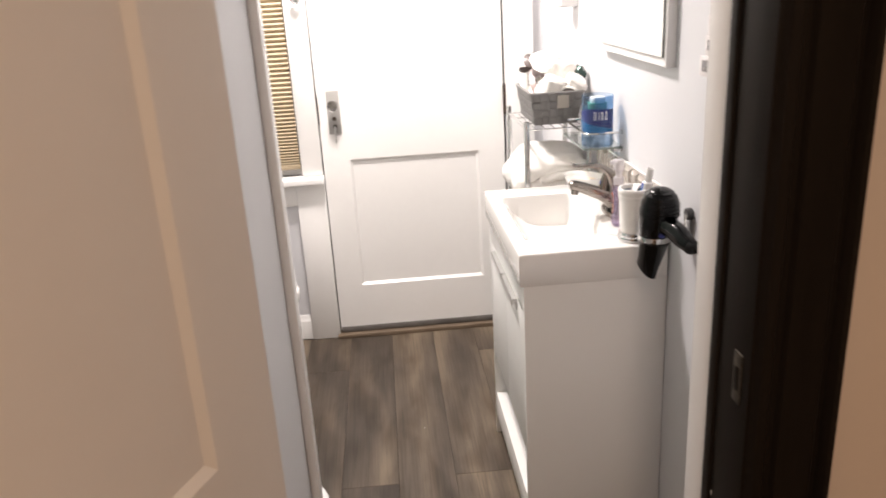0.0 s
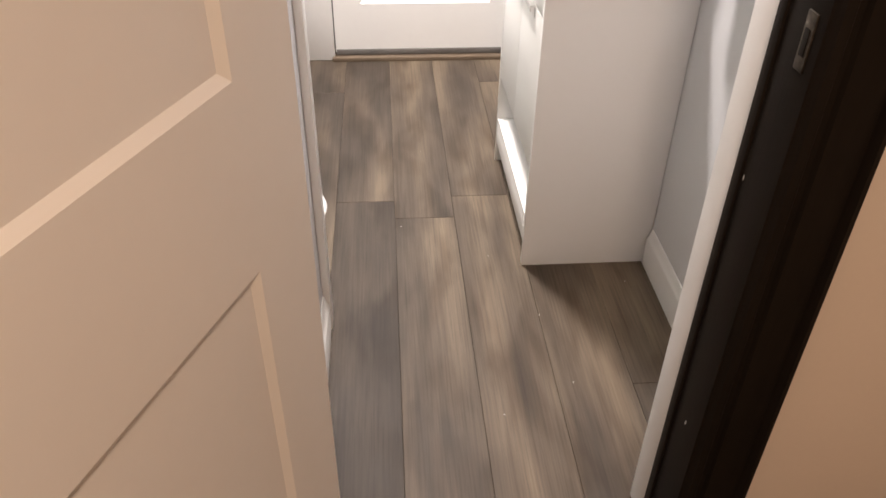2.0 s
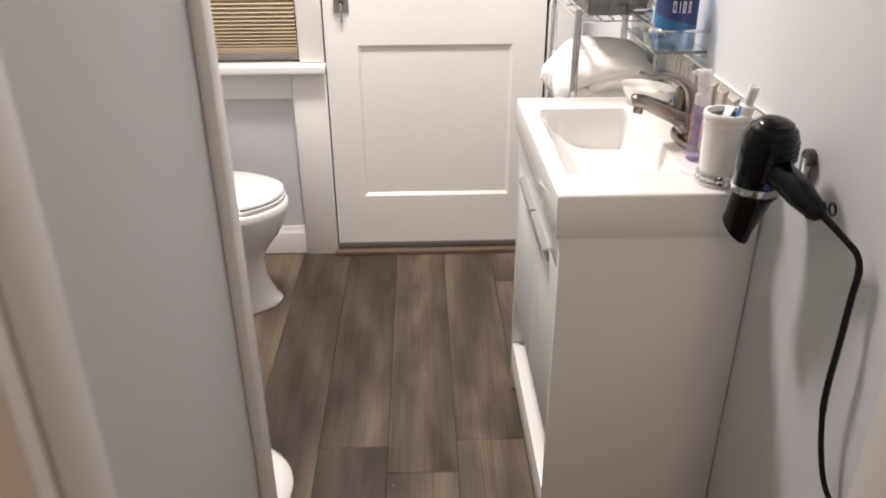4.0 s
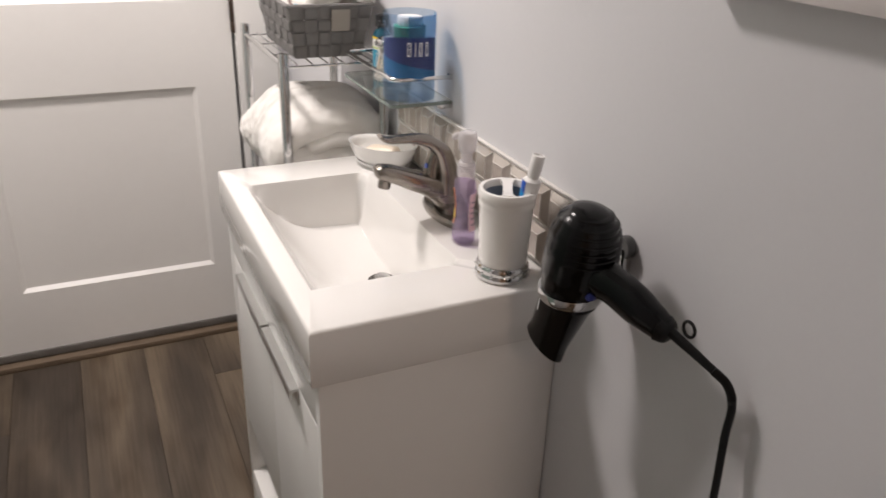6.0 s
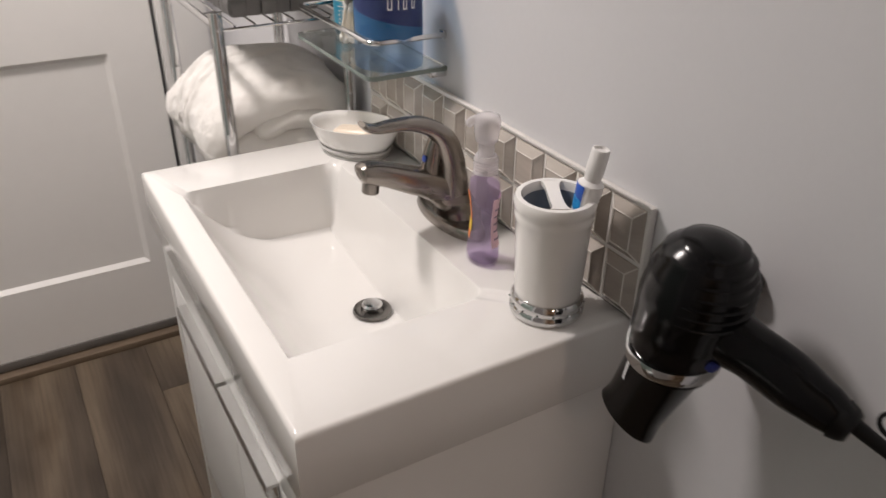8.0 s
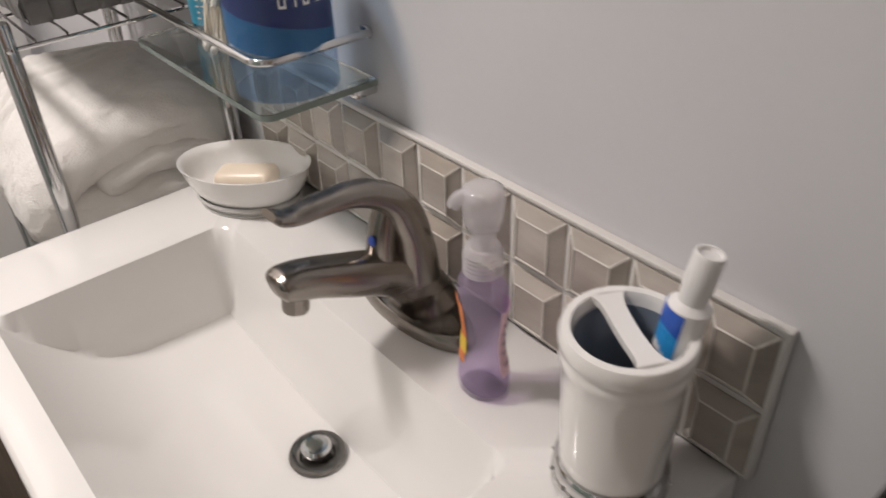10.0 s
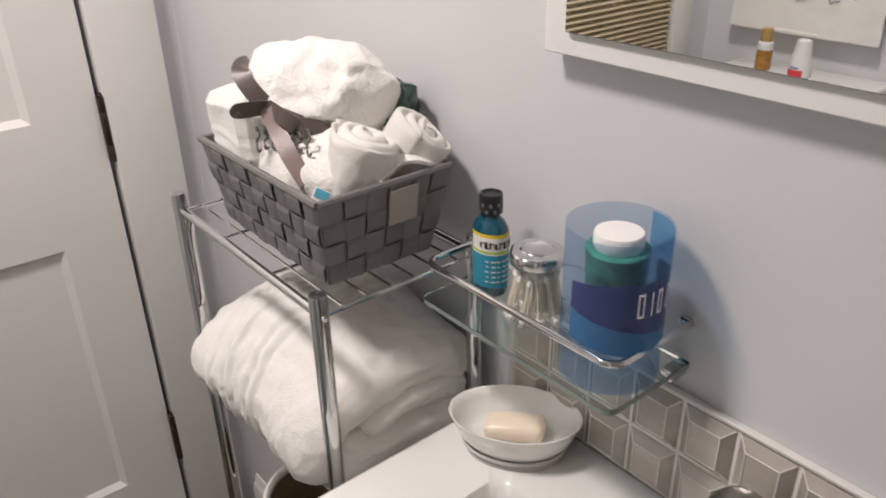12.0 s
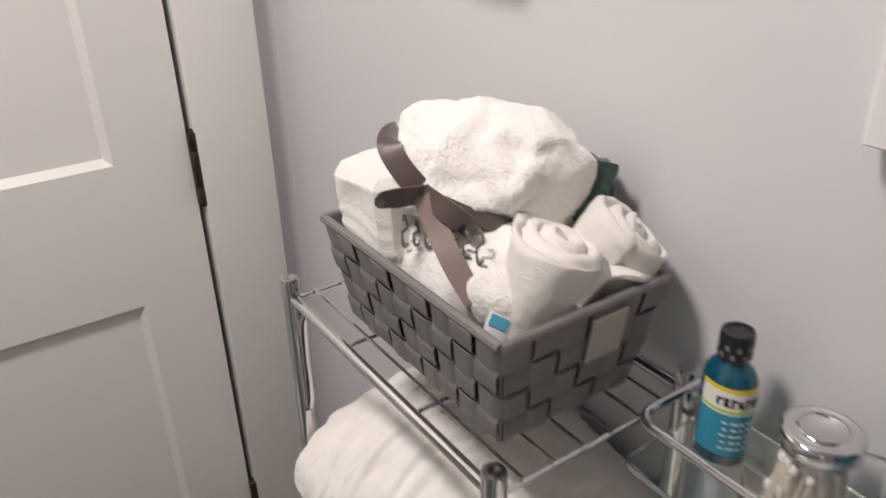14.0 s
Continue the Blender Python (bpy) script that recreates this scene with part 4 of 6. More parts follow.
def backsplash():
    """Square tiles with broad bevels, two rows."""
    bs = setting("backsplash", boxes(((1.2008, 2.682, 0.8605), (XR - 0.0003, 3.300, 0.9868)), bevel=0.001), GROUT, "beige glossy bevelled square tile backsplash above the basin", "backsplash")
    tile = shader("greige_glazed_tile", (0.43, 0.385, 0.34), 0.09, spread=0.30, scale=10, fine=60, stretch=(1, 1, 4), bump=0.02, each=0.5, coat=0.5)
    pw, ph, g = 0.0558, 0.0612, 0.0017
    # pale colour for the highlights drawn on the bevel ridges
    pale = shader("bevel_glint", (0.72, 0.69, 0.64), 0.12, spread=0.12, scale=60, coat=0.4)
    for row, z0 in enumerate((0.8618, 0.9240)):
        for k in range(12):
            y0 = 2.6790 + pw * k
            y1, z1 = min(y0 + pw, 3.2985), z0 + ph
            if y1 - y0 < 0.02:
                continue
            y0 = max(y0, 2.684)
            bm = bmesh.new()
            lv = []
            for d, x in ((g, 1.2012), (g + 0.0005, 1.1998), (0.0122, 1.1925), (0.0128, 1.1927)):
                lv.append([bm.verts.new((x, a, b)) for a, b in ((y0 + d, z0 + d), (y1 - d, z0 + d), (y1 - d, z1 - d), (y0 + d, z1 - d))])
            for p, q in zip(lv, lv[1:]):
                for i in range(4):
                    bm.faces.new((p[i], p[(i + 1) % 4], q[(i + 1) % 4], q[i]))
            bm.faces.new(lv[-1])
            corners = [[v.co.copy() for v in lv[1]], [v.co.copy() for v in lv[2]]]
            one = piece("tile", bm, tile, bs, smooth=False)
            # thin pale tubes added where the ridges would catch the lamp
            eb = bmesh.new()
            for i in range(4):
                tube([corners[1][i], corners[1][(i + 1) % 4]], 0.00085, 5, bm=eb)
                tube([corners[0][i], corners[1][i]], 0.0008, 5, bm=eb)
            under(part("glaze_edge", eb, pale, None, "pale lines painted as glints along the bevels"), one)
    cap = boxes(((1.1975, 2.6825, 0.9872), (1.2006, 3.300, 0.9905)), bevel=0.001)
    piece("edge_grout", cap, GROUT, bs, "pale grout along the top edge")


backsplash()

# ---- glass shelf and what stands on it ----
SX0, SY0, SY1, SZ = 1.097, 3.076, 3.330, 1.020


def rounded(x0, y0, x1, y1, r, n=6):
    """Outline with the two corners at x0 rounded."""
    p = []
    for cx, cy, a0 in ((x0 + r, y0 + r, 270), (x0 + r, y1 - r, 180)):
        for i in range(n + 1):
            a = radians(a0 - 90 * i / n)
            p.append((cx + r * math.cos(a), cy + r * math.sin(a)))
    return [(x1, y0), *p, (x1, y1)]


def glass_shelf():
    s = thing("glass_shelf", (1.16, 3.2, SZ), "clear glass wall shelf with a chrome guard rail", "shelf")
    bm = bmesh.new()
    o = rounded(SX0, SY0, 1.2085, SY1, 0.012)
    lo, hi = [bm.verts.new((x, y, SZ - 0.006)) for x, y in o], [bm.verts.new((x, y, SZ)) for x, y in o]
    for i in range(len(o)):
        j = (i + 1) % len(o)
        bm.faces.new((lo[i], lo[j], hi[j], hi[i]))
    bm.faces.new(hi)
    bm.faces.new(lo[::-1])
    piece("glass_plate", bm, SHELFGLASS, s, smooth=False)
    eb = bmesh.new()
    ring = [[eb.verts.new((x - 0.0004 * (1 if x < 1.15 else 0), y + (0.0004 if y > 3.2 else -0.0004), z)) for x, y in o] for z in (SZ - 0.0058, SZ - 0.0002)]
    for i in range(len(o) - 1):
        eb.faces.new((ring[0][i], ring[0][i + 1], ring[1][i + 1], ring[1][i]))
    piece("glass_edge", eb, film_plastic("ground_glass_edge", (0.36, 0.43, 0.40), 0.6), s, "ground grey-green glass edge")
    rail = tube([(x, y, 1.060) for x, y in rounded(1.103, 3.080, 1.208, 3.326, 0.016, 8)], 0.0036, 12)
    piece("guard_rail", rail, CHROME, s)
    for y in (3.084, 3.322):
        piece("rail_mount", boxes(((1.2035, y - 0.0055, 1.0545), (1.2095, y + 0.0055, 1.0655)), bevel=0.002), CHROME, s)
        piece("glass_clip", boxes(((1.186, y - 0.007, SZ - 0.014), (1.2095, y + 0.007, SZ - 0.0062)), bevel=0.002), CHROME, s)


glass_shelf()


def cup_pack():
    c = thing("cup_dispenser", (1.147, 3.118, SZ), "blue-tinted clear plastic cup dispenser with printed sleeve and paper cups", "cup dispenser")
    x, y, r = 1.147, 3.120, 0.0445
    tint = film_plastic("blue_tinted_acetate", (0.62, 0.74, 0.88), 0.05)
    wall = lathe([(r - 0.004, 0.0005), (r, 0.002), (r, 0.143), (r - 0.0006, 0.143), (r - 0.0006, 0.003)], 56, at=(x, y, SZ))
    piece("tub", wall, tint, c)
    piece("tub_base", lathe([(0, 0.0004), (r - 0.004, 0.0004), (r - 0.003, 0.003), (0, 0.003)], 40, at=(x, y, SZ)), tint, c)
    stack = lathe([(0, 0.048), (0.0235, 0.048), (0.0268, 0.118), (0.0276, 0.120), (0.0268, 0.1215), (0, 0.1215)], 44, at=(x, y, SZ))
    piece("paper_cups", stack, shader("green_print_cup", (0.045, 0.27, 0.19), 0.55, spread=0.95, scale=80, fine=260), c, "stack of green printed paper cups")
    piece("cup_base", lathe([(0, 0.1215), (0.0200, 0.1215), (0.0212, 0.124), (0.0212, 0.134), (0.0200, 0.136), (0, 0.136)], 44, at=(x, y, SZ)), shader("white_cup_paper", (0.80, 0.78, 0.77), 0.7, spread=0.03), c, "white paper cup base on top")
    # printed sleeve in three blues inside the tub; edges slant round it
    rr = r - 0.0011

    def sleeve(a0, a1, lo, hi, m, lab):
        bm = grid_sheet(lambda u, v: (x + rr * math.cos(a0 + (a1 - a0) * u), y + rr * math.sin(a0 + (a1 - a0) * u), SZ + lo(u) + (hi(u) - lo(u)) * v), 36, 2)
        piece("printed_sleeve", bm, m, c, lab)
    navy = shader("navy_print", (0.010, 0.014, 0.16), 0.3, spread=0.1)
    teal = shader("teal_print", (0.008, 0.20, 0.40), 0.3, spread=0.1)
    sky = film_plastic("sky_blue_print", (0.04, 0.36, 0.66), 0.32)
    a0, a1 = radians(165), radians(345)
    sleeve(a0, a1, lambda u: 0.036 + 0.012 * (1 - u) ** 2, lambda u: 0.076 - 0.030 * u, teal, "teal printed band")
    sleeve(a0, a1, lambda u: 0.076 - 0.030 * u, lambda u: 0.101 + 0.008 * math.sin(u * 3.1), navy, "navy printed band")
    sleeve(radians(245), radians(360), lambda u: 0.1055 + 0.002 * u, lambda u: 0.141, sky, "sky-blue printed corner")
    white = shader("white_print", (0.85, 0.85, 0.88), 0.4, spread=0.01)
    # plain strokes stand for the mark on the sleeve
    for k, (u0, wd) in enumerate(((0.0, 0.006), (0.0085, 0.0016), (0.013, 0.0055), (0.021, 0.0055))):
        a = radians(243) + u0 * 1.5 / r
        for lo, hi, aw in ((0.0, 0.016, 0.0014), (0.0, 0.0016, wd), (0.0144, 0.016, wd), (0.0, 0.016, -0.0014)):
            if k == 1 and aw != 0.0014:
                continue
            st = a if aw > 0 else a + wd / r
            bm = grid_sheet(lambda u, v: (x + (r + 0.0005) * math.cos(st + aw / r * u), y + (r + 0.0005) * math.sin(st + aw / r * u), SZ + 0.078 + 1.4 * (lo + (hi - lo) * v)), 3, 1)
            piece("mark_stroke", bm, white, c, "white printed stroke")


cup_pack()


def swab_jar():
    j = thing("swab_jar", (1.150, 3.214, SZ), "clear glass mug-shaped jar of cotton swabs with a chrome lid", "jar")
    x, y = 1.150, 3.214
    body = lathe([(0, 0.001), (0.027, 0.001), (0.0325, 0.004), (0.0345, 0.012), (0.032, 0.028), (0.0275, 0.050), (0.0245, 0.064), (0.0245, 0.070)], 44, at=(x, y, SZ))
    piece("jar", body, film_plastic("thin_jar_glass", (0.97, 0.98, 0.98), 0.06), j, angle=60)
    lid = lathe([(0.0235, 0.069), (0.0262, 0.070), (0.0265, 0.078), (0.0255, 0.081), (0.022, 0.0825), (0.0205, 0.0815), (0.0165, 0.0815), (0.015, 0.083), (0.012, 0.0815), (0, 0.0812)], 44, at=(x, y, SZ))
    piece("lid", lid, CHROME, j, "chrome domed lid", angle=70)
    hd = tube(spline([(x + 0.018, y - 0.019, SZ + 0.064), (x + 0.026, y - 0.031, SZ + 0.062), (x + 0.029, y - 0.036, SZ + 0.046), (x + 0.027, y - 0.034, SZ + 0.026), (x + 0.021, y - 0.024, SZ + 0.016)], 6), 0.0032, 10)
    piece("handle", hd, GLASS, j, "clear glass handle")
    rnd = random.Random(4)
    cotton, stick = shader("cotton", (0.80, 0.78, 0.74), 0.9, spread=0.05), shader("paper_stick", (0.80, 0.73, 0.60), 0.7, spread=0.1)
    s = thing("cotton_swabs", (x, y, SZ + 0.006), "bundle of white cotton swabs in the jar", "cotton swabs", kind="stuff")
    bm, tips = bmesh.new(), bmesh.new()
    for i in range(75):
        a, q = rnd.random() * 6.28, math.sqrt(rnd.random())
        b = a + rnd.uniform(-0.5, 0.5)
        lo = Vector((x + 0.0290 * q * math.cos(a), y + 0.0290 * q * math.sin(a), SZ + 0.009))
        hi = Vector((x + 0.0195 * q * math.cos(b), y + 0.0195 * q * math.sin(b), SZ + 0.062 + rnd.uniform(-0.004, 0.003)))
        tube([lo, hi], 0.0009, 5, bm=bm)
        for e, f in ((lo, 0.16), (hi, -0.16)):
            t = (hi - lo) * f
            tube([e, e + t * 0.3, e + t * 0.8, e + t], lambda u: 0.0032 * math.sin(0.5 + 2.4 * u), 6, bm=tips)
    piece("sticks", bm, stick, s)
    piece("cotton_tips", tips, cotton, s)


swab_jar()


def mouthwash():
    b = thing("mouthwash_bottle", (1.162, 3.293, SZ), "small teal mouthwash bottle with black cap and yellow-edged label", "bottle")
    x, y = 1.163, 3.293
    teal = shader("teal_liquid", (0.004, 0.115, 0.19), 0.06, spread=0.05, bump=0, coat=0.6)
    teal.node_tree.nodes["Principled BSDF"].inputs["Transmission Weight"].default_value = 0.45
    body = lathe([(0, 0), (0.021, 0), (0.0235, 0.003), (0.0235, 0.074), (0.0225, 0.080), (0.018, 0.087), (0.012, 0.092), (0.0112, 0.096), (0, 0.096)], 36, sx=0.80, at=(x, y, SZ))
    piece("bottle", body, teal, b)
    cap = lathe([(0.0125, 0.095), (0.0138, 0.096), (0.0138, 0.115), (0.0130, 0.118), (0.0105, 0.1185), (0.0095, 0.1165), (0, 0.116)], 32, at=(x, y, SZ))
    piece("cap", cap, shader("black_cap", (0.016, 0.016, 0.018), 0.3), b, "black ribbed cap with seal print")
    for i in range(18):
        a = 2 * math.pi * i / 18
        z = SZ + 0.098 + 0.007 * (i % 2)
        bm = grid_sheet(lambda u, v: (x + 0.0141 * math.cos(a + 0.24 * u), y + 0.0141 * math.sin(a + 0.24 * u), z + 0.0045 * v), 2, 1)
        piece("seal_print", bm, shader("grey_seal_print", (0.17, 0.17, 0.175), 0.5) if i == 0 else bpy.data.materials["grey_seal_print"], b)

    def band(z0, z1, m, a0=150, a1=360, d=0.0, name="label"):
        bm = grid_sheet(lambda u, v: (x + (0.0239 + d) * 0.80 * math.cos(radians(a0 + (a1 - a0) * u)), y + (0.0239 + d) * math.sin(radians(a0 + (a1 - a0) * u)), SZ + z0 + (z1 - z0) * v), 20, 1)
        return piece(name, thick(bm, 0.0003), m, b)
    band(0.0725, 0.0765, shader("yellow_print", (0.80, 0.58, 0.03), 0.4))
    band(0.052, 0.0725, shader("white_label", (0.80, 0.79, 0.76), 0.45))
    dark = shader("dark_print", (0.03, 0.03, 0.035), 0.5)
    for i in range(9):
        a = 188 + 15 * i
        band(0.0600, 0.0680 if i % 3 else 0.0665, dark, a, a + (9 if i % 2 else 5), 0.0004, "print_stroke")
        band(0.0600 if i % 2 else 0.0655, 0.0618 if i % 2 else 0.0672, dark, a + 2, a + 12, 0.0005, "print_stroke")
    band(0.054, 0.0565, shader("lime_print", (0.45, 0.60, 0.10), 0.4), 150, 360, 0.0004)
    band(0.012, 0.052, shader("pale_teal_print", (0.025, 0.27, 0.42), 0.35))
    for i in range(5):
        for j in range(6):
            band(0.019 + 0.0062 * i, 0.0205 + 0.0062 * i, bpy.data.materials["white_label"], 205 + 18 * j + 3 * (i % 2), 216 + 18 * j + 4 * (j % 2), 0.0004, "print_stroke")
    for ob in list(b.children):
        for v in ob.data.vertices:
            wx, wy, wz = v.co
            v.co += Vector(((wx - x) * -0.11, (wy - y) * -0.11, (wz - SZ) * -0.06))


mouthwash()

# ---- chrome rack behind the vanity ----
RX0, RX1, RY0, RY1, RZ = 0.985, 1.186, 3.345, 3.682, 1.058


def rack():
    r = thing("towel_rack", (1.08, 3.5, 0), "free-standing chrome wire rack with two shelves", "rack")
    for x in (RX0, RX1):
        for y in (RY0, RY1):
            p = lathe([(0, 0), (0.0095, 0), (0.0095, RZ - 0.003), (0.0085, RZ), (0.004, RZ + 0.0005), (0, RZ - 0.001)], 22, at=(x, y, 0))
            po = piece("post", p, CHROME, r)
            sc = lathe([(0, 0), (0.0035, 0), (0.003, 0.0015), (0, 0.002)], 14)
            bmesh.ops.transform(sc, matrix=Matrix.Translation((x, y - 0.0093, RZ - 0.023)) @ Matrix.Rotation(radians(90), 4, "X"), verts=sc.verts)
            under(part("screw", sc, CHROME, None), po)
    for x in (RX0, RX1):
        rod = spline([(x, RY1 - 0.034, RZ - 0.026), (x, RY1 - 0.024, RZ - 0.045), (x, RY1 - 0.020, RZ - 0.080), (x, RY1 - 0.020, RZ - 0.125), (x, RY1 - 0.016, RZ - 0.150), (x, RY1 - 0.006, RZ - 0.162)], 5)
        piece("brace_rod", tube(rod, 0.0042, 10, up=(1, 0, 0)), CHROME, r, "slim bent chrome brace")
    for z in (RZ - 0.022, 0.800, 0.30):
        for x in (RX0, RX1):
            piece("side_rail", tube([(x, RY0 + 0.009, z), (x, RY1 - 0.009, z)], 0.0055, 14), CHROME, r)
        for y in (RY0, RY1):
            piece("end_wire", tube([(RX0 + 0.009, y, z - 0.004), (RX1 - 0.009, y, z - 0.004)], 0.0022, 8), CHROME, r)
        for i in range(6):
            x = RX0 + 0.026 + (RX1 - RX0 - 0.052) * i / 5
            piece("shelf_wire", tube([(x, RY0 - 0.001, z), (x, RY1 + 0.001, z)], 0.0016, 6), CHROME, r)
        for y in (RY0 + 0.11, RY1 - 0.11):
            piece("cross_wire", tube([(RX0 + 0.004, y, z - 0.0035), (RX1 - 0.004, y, z - 0.0035)], 0.0020, 6), CHROME, r)


rack()


def terry(name, colour=(0.86, 0.84, 0.805), fine=560):
    return shader(name, colour, 0.95, spread=0.07, scale=14, fine=fine, bump=0.8, depth=0.0020, sheen=0.35)


TERRY = terry("white_terry")
PLUSH = terry("white_plush", (0.87, 0.85, 0.815), 330)


def fluff(bm, amount, scale, seed=0):
    for v in bm.verts:
        q = v.co * scale + Vector((seed, seed * 1.7, 0))
        v.co += Vector((noise.noise(q), noise.noise(q + Vector((5, 0, 0))), noise.noise(q + Vector((0, 9, 0))))) * amount
    return bm


def cloth_layer(spine, half, y0, y1, seed, bands=(), rise=0.0):
    """A thick layer of cloth whose section follows spine (x, z) and runs along y, round at all edges; bands are ribs (y, width)."""
    pts = spline([(x, 0, z) for x, z in spine], 9)
    ny = 150
    bm = bmesh.new()
    rows = []
    for j in range(ny + 1):
        v = j / ny
        y = y0 + (y1 - y0) * v
        edge = min(v, 1 - v) * (y1 - y0)
        h = half * (1 if edge > half else math.sqrt(max(0.02, 1 - (1 - edge / half) ** 2)))
        for by, bw in bands:
            q = abs(y - by) / bw
            if q < 1:
                h += 0.0072 * math.sqrt(1 - q * q) - 0.0020
        ring = []
        left, right = [], []
        for i, p in enumerate(pts):
            tg = (pts[min(i + 1, len(pts) - 1)] - pts[max(i - 1, 0)]).normalized()
            nrm = Vector((-tg.z, 0, tg.x))
            left.append(p + nrm * h)
            right.append(p - nrm * h)
        t0, t1 = (pts[0] - pts[1]).normalized(), (pts[-1] - pts[-2]).normalized()

        def cap(c, t, n):
            return [c + (n * math.cos(a) + t * math.sin(a)) * h for a in (math.pi * k / 6 for k in range(1, 6))]
        n1, n0 = (left[-1] - pts[-1]).normalized(), (right[0] - pts[0]).normalized()
        loop = left + cap(pts[-1], t1, n1) + right[::-1] + cap(pts[0], t0, n0)
        rows.append([bm.verts.new((q.x, y, q.z + rise * (math.sin(math.pi * v) - 1.5 * v ** 3) * (1 if q.z > 0.90 else max(0.0, (q.z - 0.80) / 0.10)))) for q in loop])
    n = len(rows[0])
    for a, b in zip(rows, rows[1:]):
        for i in range(n):
            bm.faces.new((a[i], a[(i + 1) % n], b[(i + 1) % n], b[i]))
    bm.faces.new(rows[0][::-1])
    bm.faces.new(rows[-1])
    fluff(bm, 0.010, 11, seed)
    fluff(bm, 0.0032, 46, seed)
    fluff(bm, 0.0013, 130, seed)
    fluff(bm, 0.0007, 260, seed)
    return bm


def bath_towel():
    t = thing("bath_towel", (1.08, 3.52, 0.80), "thick white terry bath towel folded over itself on the rack", "towel")
    bands = [(3.472, 0.007), (3.490, 0.007), (3.530, 0.007), (3.548, 0.007), (3.590, 0.009)]
    outer = cloth_layer([(0.982, 0.832), (0.985, 0.858), (1.004, 0.884), (1.050, 0.903), (1.100, 0.906), (1.148, 0.900), (1.166, 0.884)], 0.031, 3.344, 3.674, 1.0, bands, 0.024)
    piece("upper_fold", outer, TERRY, t, angle=180)
    inner = cloth_layer([(1.040, 0.872), (1.090, 0.880), (1.140, 0.872), (1.160, 0.858), (1.140, 0.846), (1.080, 0.848)], 0.0165, 3.338, 3.655, 5.0, (), 0.006)
    piece("inner_fold", inner, TERRY, t, angle=180)
    low = cloth_layer([(1.012, 0.834), (1.080, 0.836), (1.150, 0.834)], 0.034, 3.330, 3.662, 8.0, (), 0.004)
    piece("lower_fold", low, TERRY, t, angle=180)


bath_towel()


def storage_bin():
    b = thing("storage_bin", (1.080, 3.545, 0.302), "round white bin with a tan lining on the rack's low shelf", "storage bin")
    p = (1.080, 3.545, 0.302)
    out = lathe([(0, 0), (0.072, 0), (0.076, 0.004), (0.090, 0.245), (0.0945, 0.252), (0.0945, 0.258), (0.0905, 0.260), (0.087, 0.256), (0.0865, 0.250)], 48, sy=1.38, at=p)
    piece("shell", out, shader("white_bin_shell", (0.78, 0.76, 0.73), 0.35, spread=0.03), b, angle=60)
    lin = lathe([(0, 0.006), (0.070, 0.006), (0.0862, 0.248), (0.0855, 0.250), (0.0690, 0.008), (0, 0.008)], 48, sy=1.38, at=p)
    piece("lining", lin, shader("tan_paper_lining", (0.22, 0.16, 0.09), 0.8, spread=0.15, scale=20, fine=300, bump=0.3), b, "tan lining", angle=60)


storage_bin()

# ---- woven basket ----


def basket():
    grey = shader("grey_woven_strap", (0.165, 0.160, 0.157), 0.48, spread=0.22, scale=40, fine=500, stretch=(1, 1, 1), bump=0.5, depth=0.0012, each=0.5)
    b = thing("woven_basket", (1.09, 3.50, 1.04), "grey woven strap basket holding rolled white towels", "basket")
    zb, zt = 1.0395, 1.138
    bot, top = (1.020, 3.382, 1.152, 3.606), (1.006, 3.366, 1.172, 3.630)

    def corner(k, f):
        q = [bot[i] + (top[i] - bot[i]) * f for i in range(4)]
        return Vector(((q[0], q[1]), (q[2], q[1]), (q[2], q[3]), (q[0], q[3]))[k % 4])
    rows = 4
    for k in range(4):
        cols = 6 if k % 2 == 0 else 9
        a0, a1 = corner(k, 0), corner(k + 1, 0)
        nrm = Vector(((a1 - a0).y, -(a1 - a0).x)).normalized()

        def at(u, f, d):
            p = corner(k, f).lerp(corner(k + 1, f), u) + nrm * d
            return Vector((p.x, p.y, zb + (zt - zb) * f))

        def strap(fn, n, name):
            bm = grid_sheet(fn, n, 2)
            piece(name, thick(bm, 0.0011), grey, b, angle=60)
        for c in range(cols):
            u0, u1 = (c + 0.03) / cols, (c + 0.97) / cols
            strap(lambda i, j: at(u0 + (u1 - u0) * j, i, 0.0030 * math.tanh(3.5 * math.sin(math.pi * (i * rows + c % 2))) * (1 - 0.10 * (2 * j - 1) ** 2)), rows * 6, "upright_strap")
        for q in range(rows):
            f0, f1 = (q + 0.03) / rows, (q + 0.97) / rows
            strap(lambda i, j: at(i, f0 + (f1 - f0) * j, -0.0030 * math.tanh(3.5 * math.sin(math.pi * (i * cols + q % 2))) * (1 - 0.10 * (2 * j - 1) ** 2)), cols * 6, "woven_strap")
        ctr = [at(u / 8, 1.0, 0.0) for u in range(9)]
        piece("rim", tube(ctr, 0.0042, 8, flat=1.0), grey, b, "folded grey rim")
    piece("base", boxes(((bot[0] + 0.004, bot[1] + 0.004, zb - 0.0005), (bot[2] - 0.004, bot[3] - 0.004, zb + 0.002))), grey, b)
    # cloth showing through the handle slot of the near end; slot shade darkens its colour
    slot = grid_sheet(lambda u, v: (1.088 + 0.036 * u, 3.3686 - 0.0064 * v, 1.091 + 0.040 * v), 6, 6)
    piece("handle_lining", thick(slot, 0.002), terry("shaded_cream_lining", (0.38, 0.35, 0.31)), b, "cream cloth in the handle slot, coloured darker for its shade")


basket()


